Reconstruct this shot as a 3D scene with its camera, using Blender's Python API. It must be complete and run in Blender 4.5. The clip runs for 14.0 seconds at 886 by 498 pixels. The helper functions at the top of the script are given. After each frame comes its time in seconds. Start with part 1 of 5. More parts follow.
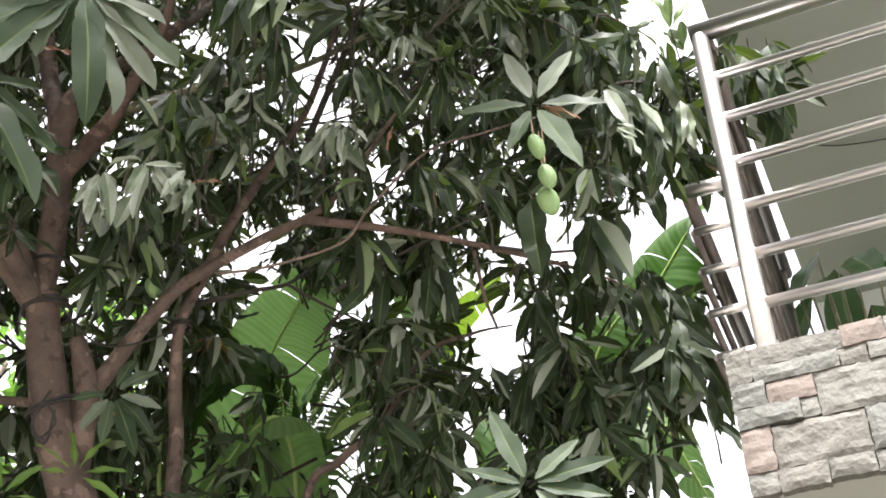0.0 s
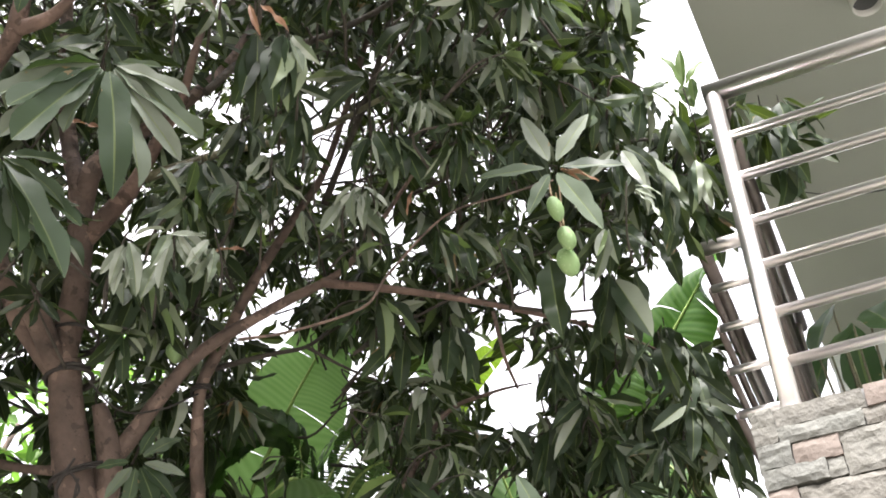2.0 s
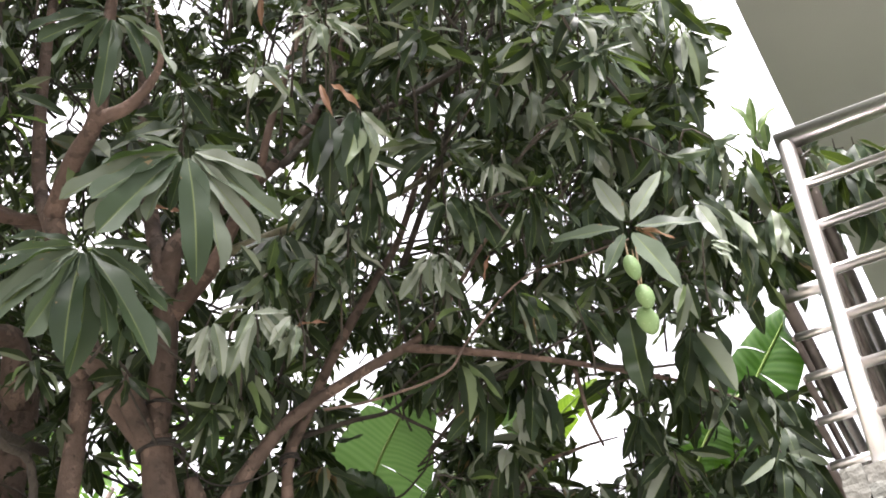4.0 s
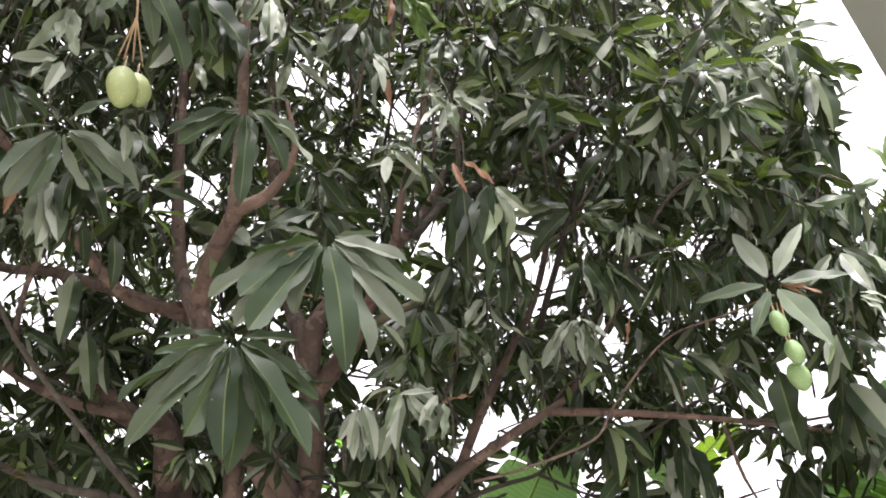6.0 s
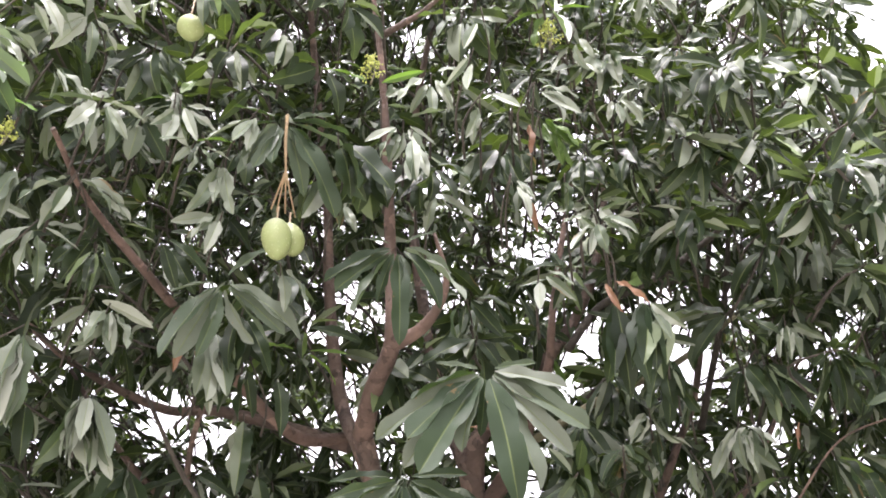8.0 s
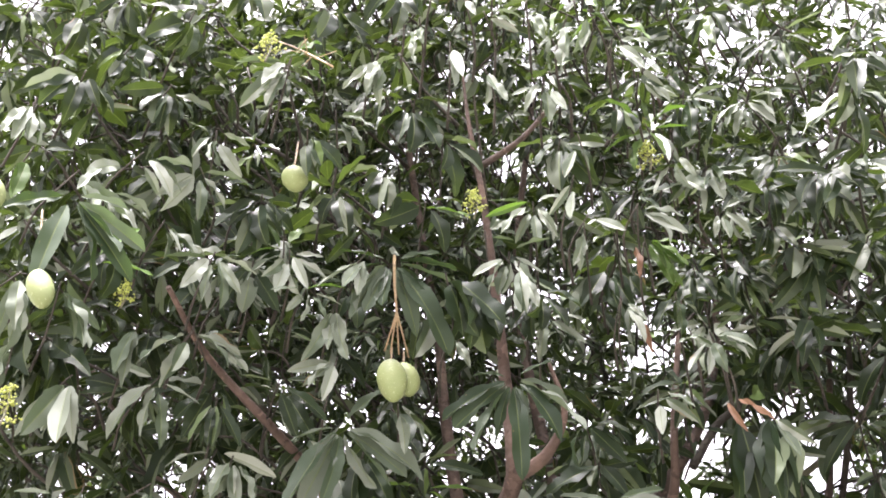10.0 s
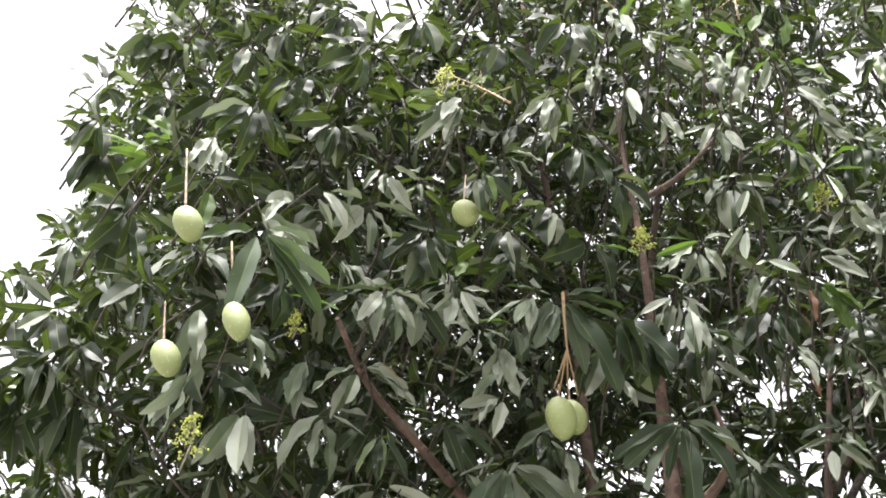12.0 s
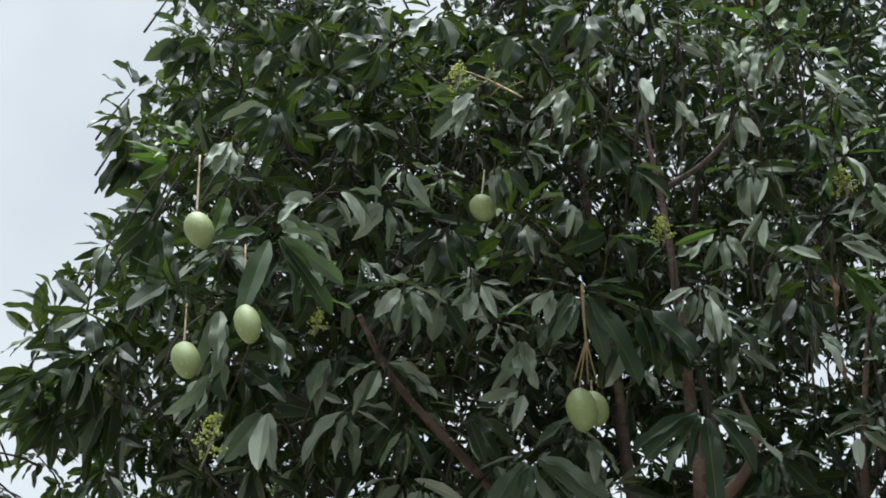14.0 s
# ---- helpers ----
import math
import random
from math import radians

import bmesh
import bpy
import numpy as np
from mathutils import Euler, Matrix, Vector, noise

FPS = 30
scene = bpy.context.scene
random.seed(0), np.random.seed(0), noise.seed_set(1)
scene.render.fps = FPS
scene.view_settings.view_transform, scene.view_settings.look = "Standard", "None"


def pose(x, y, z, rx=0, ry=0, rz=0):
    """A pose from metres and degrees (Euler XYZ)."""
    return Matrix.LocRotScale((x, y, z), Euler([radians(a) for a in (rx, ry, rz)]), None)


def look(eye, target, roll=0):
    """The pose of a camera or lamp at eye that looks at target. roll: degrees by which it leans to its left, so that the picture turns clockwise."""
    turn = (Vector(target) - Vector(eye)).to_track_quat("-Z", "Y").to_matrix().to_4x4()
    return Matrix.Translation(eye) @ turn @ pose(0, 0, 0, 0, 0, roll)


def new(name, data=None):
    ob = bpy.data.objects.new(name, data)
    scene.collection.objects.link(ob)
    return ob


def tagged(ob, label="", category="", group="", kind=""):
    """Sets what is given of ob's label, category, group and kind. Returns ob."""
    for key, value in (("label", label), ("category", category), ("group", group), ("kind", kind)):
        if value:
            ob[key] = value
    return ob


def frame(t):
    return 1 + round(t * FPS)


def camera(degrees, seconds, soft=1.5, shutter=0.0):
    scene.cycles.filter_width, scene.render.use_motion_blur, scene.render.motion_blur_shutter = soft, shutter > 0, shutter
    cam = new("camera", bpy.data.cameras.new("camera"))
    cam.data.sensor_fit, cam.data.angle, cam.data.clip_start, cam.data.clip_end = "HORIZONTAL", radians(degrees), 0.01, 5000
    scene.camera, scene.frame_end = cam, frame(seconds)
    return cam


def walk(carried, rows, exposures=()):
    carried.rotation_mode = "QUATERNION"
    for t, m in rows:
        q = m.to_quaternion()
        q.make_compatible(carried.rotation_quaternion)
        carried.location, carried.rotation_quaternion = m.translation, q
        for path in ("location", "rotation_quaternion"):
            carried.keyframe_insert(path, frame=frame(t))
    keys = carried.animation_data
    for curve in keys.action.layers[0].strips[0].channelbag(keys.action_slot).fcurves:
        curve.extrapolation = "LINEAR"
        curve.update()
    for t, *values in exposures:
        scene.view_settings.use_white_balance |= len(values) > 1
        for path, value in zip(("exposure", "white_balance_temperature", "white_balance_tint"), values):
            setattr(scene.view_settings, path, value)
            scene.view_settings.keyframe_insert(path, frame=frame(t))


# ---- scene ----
FOV = 38
cam = camera(FOV, 14.0, soft=1.8)
PATH = [  # seconds, eye, target, lean
    (0, (0.122, 0.164, 1.459), (0.514, 1.702, 2.676), -2.2),
    (0.5, (0.108, 0.16, 1.429), (0.505, 1.678, 2.668), -2.1),
    (1, (0.057, 0.162, 1.424), (0.459, 1.665, 2.681), -2.3),
    (1.5, (0.052, 0.145, 1.463), (0.45, 1.648, 2.721), -2.8),
    (2, (0.06, 0.13, 1.482), (0.443, 1.624, 2.755), -3.2),
    (2.5, (0.058, 0.116, 1.477), (0.422, 1.587, 2.782), -3.4),
    (2.7, (0.049, 0.105, 1.477), (0.408, 1.571, 2.789), -3.5),
    (4.8, (0.053, 0.029, 1.57), (0.262, 1.512, 2.895), -2.9),
    (5, (0.049, 0.019, 1.578), (0.252, 1.494, 2.913), -3.0),
    (5.5, (-0.005, -0.007, 1.614), (0.128, 1.48, 2.946), -2.4),
    (6, (-0.021, -0.02, 1.626), (0.062, 1.45, 2.979), -2.2),
    (6.5, (-0.025, -0.055, 1.654), (-0.01, 1.389, 3.037), -1.8),
    (7, (-0.038, -0.069, 1.664), (-0.072, 1.354, 3.068), -1.8),
    (7.5, (-0.071, -0.104, 1.7), (-0.132, 1.307, 3.116), -1.9),
    (8, (-0.082, -0.139, 1.734), (-0.193, 1.254, 3.165), -1.5),
    (8.5, (-0.179, -0.133, 1.738), (-0.297, 1.243, 3.186), -1.0),
    (9, (-0.225, -0.182, 1.782), (-0.36, 1.184, 3.237), -0.5),
    (9.2, (-0.188, -0.191, 1.786), (-0.357, 1.147, 3.262), -0.3),
    (11.3, (-0.061, -0.267, 1.874), (-0.399, 0.951, 3.424), 2.1),
    (11.5, (-0.079, -0.3, 1.898), (-0.451, 0.94, 3.422), 3.2),
    (12, (-0.374, -0.295, 1.822), (-0.701, 0.922, 3.375), 3.5),
    (12.5, (-0.383, -0.32, 1.813), (-0.717, 0.827, 3.417), 4.1),
    (13, (-0.188, -0.357, 1.855), (-0.583, 0.747, 3.474), 5.9),
    (13.5, (-0.182, -0.329, 1.825), (-0.594, 0.806, 3.419), 5.6),
    (14, (-0.204, -0.303, 1.836), (-0.66, 0.907, 3.361), 6.3),
]
EXPOSURE = [(0, 2.58, 6500, 14), (3, 2.58, 6500, 15), (6, 2.6, 6500, 18), (7.5, 2.82, 6450, 20), (9.2, 3.05, 6350, 23), (11.3, 2.35, 6500, 17), (12.1, 2.25, 6500, 14), (12.5, 1.05, 6200, 8), (13.2, 0.55, 6050, 4), (14, 0.9, 6000, 2)]
walk(cam, [(t, look(eye, target, lean)) for t, eye, target, lean in PATH], EXPOSURE)

# ---- sky and sun: bright overcast ----
SUN_EL, SUN_AZ = radians(66), radians(195)
world = bpy.data.worlds.new("overcast_sky")
world.use_nodes = True
scene.world = world
wn, wl = world.node_tree.nodes, world.node_tree.links
wn.clear()
w_out, w_bg = wn.new("ShaderNodeOutputWorld"), wn.new("ShaderNodeBackground")
w_sky, w_mix, w_noise, w_ramp = wn.new("ShaderNodeTexSky"), wn.new("ShaderNodeMixRGB"), wn.new("ShaderNodeTexNoise"), wn.new("ShaderNodeValToRGB")
w_sky.sky_type, w_sky.sun_disc, w_sky.sun_elevation, w_sky.sun_rotation = "NISHITA", False, SUN_EL, SUN_AZ
w_noise.inputs["Scale"].default_value, w_noise.inputs["Detail"].default_value = 2.2, 4
w_ramp.color_ramp.elements[0].position, w_ramp.color_ramp.elements[0].color = 0.35, (14.5, 14.6, 15.8, 1)
w_ramp.color_ramp.elements[1].position, w_ramp.color_ramp.elements[1].color = 0.65, (20.5, 20.3, 20.8, 1)
w_mix.inputs["Fac"].default_value = 0.9
wl.new(w_noise.outputs["Fac"], w_ramp.inputs["Fac"])
wl.new(w_sky.outputs["Color"], w_mix.inputs["Color1"])
wl.new(w_ramp.outputs["Color"], w_mix.inputs["Color2"])
wl.new(w_mix.outputs["Color"], w_bg.inputs["Color"])
wl.new(w_bg.outputs["Background"], w_out.inputs["Surface"])
w_bg.inputs["Strength"].default_value = 0.026

sun_data = bpy.data.lights.new("sun", "SUN")
sun_data.energy, sun_data.angle, sun_data.color = 4.3, radians(26), (1.0, 0.98, 0.95)
sun = new("sun", sun_data)
sun.matrix_world = look((8 * math.sin(SUN_AZ) * math.cos(SUN_EL), 8 * math.cos(SUN_AZ) * math.cos(SUN_EL), 8 * math.sin(SUN_EL)), (0, 0, 0))

# ---- materials ----
def material(name):
    m = bpy.data.materials.new(name)
    m.use_nodes = True
    t = m.node_tree
    return m, t.nodes, t.links, t.nodes["Principled BSDF"]


def noise_node(n, l, scale, detail=5, coords="Object"):
    tc, tex = n.new("ShaderNodeTexCoord"), n.new("ShaderNodeTexNoise")
    tex.inputs["Scale"].default_value, tex.inputs["Detail"].default_value = scale, detail
    l.new(tc.outputs[coords], tex.inputs["Vector"])
    return tex


def ramp_node(n, l, fac, stops):
    r = n.new("ShaderNodeValToRGB")
    e = r.color_ramp.elements
    while len(e) < len(stops):
        e.new(0.5)
    for el, (p, c) in zip(e, stops):
        el.position, el.color = p, (*c, 1)
    l.new(fac, r.inputs["Fac"])
    return r


def bump(n, l, bsdf, height, strength, distance=0.01):
    b = n.new("ShaderNodeBump")
    b.inputs["Strength"].default_value, b.inputs["Distance"].default_value = strength, distance
    l.new(height, b.inputs["Height"])
    l.new(b.outputs["Normal"], bsdf.inputs["Normal"])
    return b


def mix_rgb(n, l, fac, a, b, blend="MIX"):
    x = n.new("ShaderNodeMixRGB")
    x.blend_type = blend
    for sock, v in (("Fac", fac), ("Color1", a), ("Color2", b)):
        if isinstance(v, (int, float)):
            x.inputs[sock].default_value = v
        elif isinstance(v, tuple):
            x.inputs[sock].default_value = (*v, 1)
        else:
            l.new(v, x.inputs[sock])
    return x.outputs["Color"]


def maths(n, l, op, a, b=0.0):
    x = n.new("ShaderNodeMath")
    x.operation = op
    for i, v in enumerate((a, b)):
        if isinstance(v, (int, float)):
            x.inputs[i].default_value = v
        else:
            l.new(v, x.inputs[i])
    return x.outputs[0]


def leaf_material(name, stops, per_object=False, rib=(0.16, 0.2, 0.07), rough=0.5, translucent=0.2, glow=(0.12, 0.22, 0.02), veins=70.0):
    m, n, l, b = material(name)
    if per_object:
        rnd = n.new("ShaderNodeObjectInfo").outputs["Random"]
    else:
        rnd = n.new("ShaderNodeNewGeometry").outputs["Random Per Island"]
    base = ramp_node(n, l, rnd, stops).outputs["Color"]
    blotch = noise_node(n, l, 22, 6)
    base = mix_rgb(n, l, maths(n, l, "MULTIPLY", blotch.outputs["Fac"], 0.16), base, (0.07, 0.085, 0.05))
    uv = n.new("ShaderNodeTexCoord")
    sep = n.new("ShaderNodeSeparateXYZ")
    l.new(uv.outputs["UV"], sep.inputs[0])
    across = maths(n, l, "ABSOLUTE", maths(n, l, "SUBTRACT", sep.outputs["X"], 0.5))
    ribmask = maths(n, l, "LESS_THAN", across, 0.035)
    base = mix_rgb(n, l, maths(n, l, "MULTIPLY", ribmask, 0.45), base, rib)
    dry = noise_node(n, l, 5, 3)
    edge = maths(n, l, "GREATER_THAN", maths(n, l, "ADD", maths(n, l, "MULTIPLY", across, 0.35), dry.outputs["Fac"]), 0.84)
    base = mix_rgb(n, l, maths(n, l, "MULTIPLY", edge, 0.7), base, (0.2, 0.13, 0.06))
    l.new(base, b.inputs["Base Color"])
    b.inputs["Specular IOR Level"].default_value = 0.3
    wax = maths(n, l, "FRACT", maths(n, l, "MULTIPLY", rnd, 37.7))
    shine = maths(n, l, "ADD", maths(n, l, "MULTIPLY", blotch.outputs["Fac"], 0.25), maths(n, l, "MULTIPLY", wax, 0.28))
    l.new(maths(n, l, "ADD", shine, rough - 0.2), b.inputs["Roughness"])
    side = maths(n, l, "SINE", maths(n, l, "MULTIPLY", maths(n, l, "ADD", sep.outputs["Y"], maths(n, l, "MULTIPLY", across, -0.35)), veins))
    bump(n, l, b, maths(n, l, "ADD", maths(n, l, "MULTIPLY", side, 0.12), blotch.outputs["Fac"]), 0.08, 0.003)
    tr, mx = n.new("ShaderNodeBsdfTranslucent"), n.new("ShaderNodeMixShader")
    l.new(mix_rgb(n, l, 0.55, base, glow), tr.inputs["Color"])
    mx.inputs["Fac"].default_value = translucent
    out = n["Material Output"]
    l.new(b.outputs["BSDF"], mx.inputs[1])
    l.new(tr.outputs["BSDF"], mx.inputs[2])
    l.new(mx.outputs["Shader"], out.inputs["Surface"])
    return m


# near-black stops hold the crown's shade, the palest its sky highlights
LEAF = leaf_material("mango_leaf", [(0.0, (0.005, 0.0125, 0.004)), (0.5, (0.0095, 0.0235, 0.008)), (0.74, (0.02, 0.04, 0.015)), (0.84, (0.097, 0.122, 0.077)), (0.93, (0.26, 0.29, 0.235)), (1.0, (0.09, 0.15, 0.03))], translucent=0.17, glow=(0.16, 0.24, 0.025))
# dust, and the light caught by leaves facing the sky, both in the colour
LEAF_DUSTY_LIT = leaf_material("dusty_lit_mango_leaf", [(0.0, (0.055, 0.08, 0.045)), (0.45, (0.16, 0.19, 0.14)), (1.0, (0.34, 0.37, 0.315))], rough=0.62, translucent=0.12)
LEAF_NEAR = leaf_material("mango_leaf_large", [(0.0, (0.01, 0.024, 0.009)), (0.35, (0.035, 0.058, 0.03)), (0.7, (0.09, 0.116, 0.079)), (1.0, (0.18, 0.205, 0.165))], per_object=True, rough=0.6)
LEAF_FRESH = leaf_material("fresh_mango_leaf", [(0, (0.04, 0.085, 0.014)), (1, (0.09, 0.15, 0.03))], translucent=0.3)
LEAF_YOUNG = leaf_material("young_leaf", [(0, (0.08, 0.16, 0.025)), (1, (0.13, 0.22, 0.04))], per_object=True, translucent=0.35)
LEAF_DRY = leaf_material("dry_leaf", [(0, (0.15, 0.075, 0.045)), (1, (0.28, 0.16, 0.1))], per_object=True, rib=(0.3, 0.2, 0.1), rough=0.6, glow=(0.3, 0.15, 0.05))
LEAF_BACK = leaf_material("shrub_leaf", [(0, (0.04, 0.1, 0.022)), (0.6, (0.1, 0.21, 0.045)), (1, (0.2, 0.34, 0.07))], translucent=0.55, glow=(0.16, 0.34, 0.03))


def banana_material(name, thin, pale=0.16, lime=(0.38, 0.58, 0.23), shade_gain=1.0):
    m, n, l, b = material(name)
    uv, sep = n.new("ShaderNodeTexCoord"), n.new("ShaderNodeSeparateXYZ")
    l.new(uv.outputs["UV"], sep.inputs[0])
    across = maths(n, l, "ABSOLUTE", maths(n, l, "SUBTRACT", sep.outputs["X"], 0.5))
    v = maths(n, l, "ADD", sep.outputs["Y"], maths(n, l, "MULTIPLY", across, -0.12))
    pleat = maths(n, l, "SINE", maths(n, l, "MULTIPLY", v, 120.0))
    fine = maths(n, l, "SINE", maths(n, l, "MULTIPLY", v, 300.0))
    mott = noise_node(n, l, 6, 5)
    # base colour scaled down so that a leaf reads as shaded
    col = ramp_node(n, l, mott.outputs["Fac"], [(0.3, (0.045 * shade_gain, 0.12 * shade_gain, 0.024 * shade_gain)), (0.7, (0.09 * shade_gain, 0.19 * shade_gain, 0.04 * shade_gain))]).outputs["Color"]
    col = mix_rgb(n, l, maths(n, l, "MULTIPLY", maths(n, l, "ADD", fine, 1.0), 0.2), col, (0.19 * shade_gain, 0.31 * shade_gain, 0.1 * shade_gain))
    col = mix_rgb(n, l, maths(n, l, "GREATER_THAN", maths(n, l, "ADD", across, maths(n, l, "MULTIPLY", mott.outputs["Fac"], 0.12)), 0.575), col, (0.16, 0.13, 0.05))
    l.new(col, b.inputs["Base Color"])
    b.inputs["Roughness"].default_value = 0.45
    bump(n, l, b, maths(n, l, "ADD", pleat, maths(n, l, "MULTIPLY", fine, 0.3)), 0.22, 0.006)
    tr, mx = n.new("ShaderNodeBsdfTranslucent"), n.new("ShaderNodeMixShader")
    l.new(mix_rgb(n, l, maths(n, l, "MULTIPLY", maths(n, l, "ADD", maths(n, l, "ADD", maths(n, l, "MULTIPLY", pleat, 0.3), maths(n, l, "MULTIPLY", fine, 0.5)), 1.3), pale), (0.5 * lime[0], 0.62 * lime[1], 0.4 * lime[2]), lime), tr.inputs["Color"])
    mx.inputs["Fac"].default_value = thin
    l.new(b.outputs["BSDF"], mx.inputs[1])
    l.new(tr.outputs["BSDF"], mx.inputs[2])
    l.new(mx.outputs["Shader"], n["Material Output"].inputs["Surface"])
    return m


# copies of one leaf: shade or light put into colour and translucence
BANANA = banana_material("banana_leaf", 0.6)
BANANA_SHADED = banana_material("shaded_banana_leaf", 0.3, 0.2, (0.1, 0.28, 0.02), 0.45)
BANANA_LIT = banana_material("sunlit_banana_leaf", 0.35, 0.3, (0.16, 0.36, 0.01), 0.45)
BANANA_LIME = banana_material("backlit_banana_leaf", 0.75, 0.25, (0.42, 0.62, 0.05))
BANANA_DIMMED = banana_material("dimmed_banana_leaf", 0.12)


def bark_material(name, a, b_, rough=0.85):
    m, n, l, b = material(name)
    big, fine = noise_node(n, l, 9, 6), noise_node(n, l, 70, 8)
    col = ramp_node(n, l, big.outputs["Fac"], [(0.3, a), (0.6, b_), (0.75, tuple(1.35 * c for c in b_))]).outputs["Color"]
    col = mix_rgb(n, l, maths(n, l, "MULTIPLY", fine.outputs["Fac"], 0.5), col, (0.05, 0.04, 0.035))
    scar, lichen = noise_node(n, l, 26, 4), noise_node(n, l, 15, 7)
    col = mix_rgb(n, l, maths(n, l, "MULTIPLY", maths(n, l, "GREATER_THAN", scar.outputs["Fac"], 0.62), 0.55), col, tuple(0.4 * c for c in a))
    col = mix_rgb(n, l, maths(n, l, "MULTIPLY", maths(n, l, "GREATER_THAN", lichen.outputs["Fac"], 0.6), 0.4), col, tuple(min(1.0, 1.7 * c + 0.01) for c in b_))
    l.new(col, b.inputs["Base Color"])
    b.inputs["Roughness"].default_value = rough
    bump(n, l, b, maths(n, l, "ADD", big.outputs["Fac"], maths(n, l, "MULTIPLY", fine.outputs["Fac"], 0.5)), 0.8, 0.02)
    return m


BARK = bark_material("mango_bark", (0.062, 0.044, 0.035), (0.15, 0.105, 0.083))
BARK_RED = bark_material("reddish_bark", (0.085, 0.055, 0.042), (0.16, 0.105, 0.082))
BARK_DARK = bark_material("dark_twig_bark", (0.028, 0.025, 0.019), (0.06, 0.052, 0.04))
TWIG = bark_material("green_twig", (0.1, 0.1, 0.05), (0.19, 0.18, 0.1), 0.6)
STALK = bark_material("fruit_stalk", (0.22, 0.14, 0.08), (0.38, 0.28, 0.15), 0.6)


def fruit_material(name, dark, pale):
    m, n, l, b = material(name)
    big, dots = noise_node(n, l, 14, 3), noise_node(n, l, 160, 2)
    rnd = n.new("ShaderNodeObjectInfo")
    col = ramp_node(n, l, big.outputs["Fac"], [(0.3, dark), (0.7, pale)]).outputs["Color"]
    col = mix_rgb(n, l, maths(n, l, "MULTIPLY", rnd.outputs["Random"], 0.35), col, tuple(0.8 * c for c in dark))
    col = mix_rgb(n, l, maths(n, l, "MULTIPLY", maths(n, l, "GREATER_THAN", dots.outputs["Fac"], 0.66), 0.4), col, (0.45, 0.52, 0.28))
    l.new(col, b.inputs["Base Color"])
    b.inputs["Roughness"].default_value = 0.62
    b.inputs["Subsurface Weight"].default_value = 0.08
    b.inputs["Subsurface Radius"].default_value = (0.01, 0.02, 0.005)
    bump(n, l, b, maths(n, l, "ADD", dots.outputs["Fac"], big.outputs["Fac"]), 0.25, 0.003)
    return m


FRUIT = fruit_material("unripe_mango_skin", (0.19, 0.235, 0.085), (0.27, 0.315, 0.13))
FRUIT_YOUNG = fruit_material("young_mango_skin", (0.15, 0.25, 0.1), (0.24, 0.36, 0.15))


def plain_material(name, a, b_, scale, rough, metal=0.0, fine=60, strength=0.2):
    m, n, l, b = material(name)
    big, small = noise_node(n, l, scale, 5), noise_node(n, l, fine, 6)
    col = ramp_node(n, l, big.outputs["Fac"], [(0.3, a), (0.7, b_)]).outputs["Color"]
    l.new(col, b.inputs["Base Color"])
    b.inputs["Metallic"].default_value = metal
    l.new(maths(n, l, "ADD", maths(n, l, "MULTIPLY", small.outputs["Fac"], 0.25), rough - 0.12), b.inputs["Roughness"])
    bump(n, l, b, small.outputs["Fac"], strength, 0.004)
    return m


STEEL, s_n, s_l, s_b = material("polished_steel")
s_b.inputs["Metallic"].default_value = 1.0
s_l.new(ramp_node(s_n, s_l, noise_node(s_n, s_l, 5, 3).outputs["Fac"], [(0.3, (0.68, 0.65, 0.63)), (0.7, (0.78, 0.75, 0.73))]).outputs["Color"], s_b.inputs["Base Color"])
s_b.inputs["Roughness"].default_value = 0.33
# same steel darkened: the trees mirrored in the side rails, put into the colour
REFLECTION_STEEL = plain_material("dark_reflection_steel", (0.09, 0.075, 0.068), (0.16, 0.135, 0.125), 12, 0.4, 0.8, 60, 0.02)
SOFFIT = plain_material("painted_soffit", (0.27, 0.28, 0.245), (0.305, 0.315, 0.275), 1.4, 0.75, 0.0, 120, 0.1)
WALLPAINT = plain_material("painted_render", (0.56, 0.58, 0.57), (0.63, 0.65, 0.64), 2.0, 0.8, 0.0, 120, 0.15)
MORTAR = plain_material("mortar", (0.12, 0.12, 0.12), (0.2, 0.2, 0.19), 10, 0.9)
LAMP_WHITE = plain_material("lamp_housing", (0.46, 0.46, 0.43), (0.53, 0.53, 0.5), 6, 0.45)
LAMP_DARK = plain_material("lamp_reflector", (0.03, 0.03, 0.03), (0.06, 0.06, 0.06), 6, 0.4)
CABLE = plain_material("black_cable", (0.02, 0.02, 0.02), (0.04, 0.04, 0.04), 20, 0.6)
ROPE = plain_material("brown_cord", (0.02, 0.018, 0.016), (0.045, 0.04, 0.036), 40, 0.9)
SOIL = plain_material("ground_soil", (0.14, 0.13, 0.11), (0.21, 0.195, 0.17), 0.7, 0.95, 0.0, 14, 0.6)


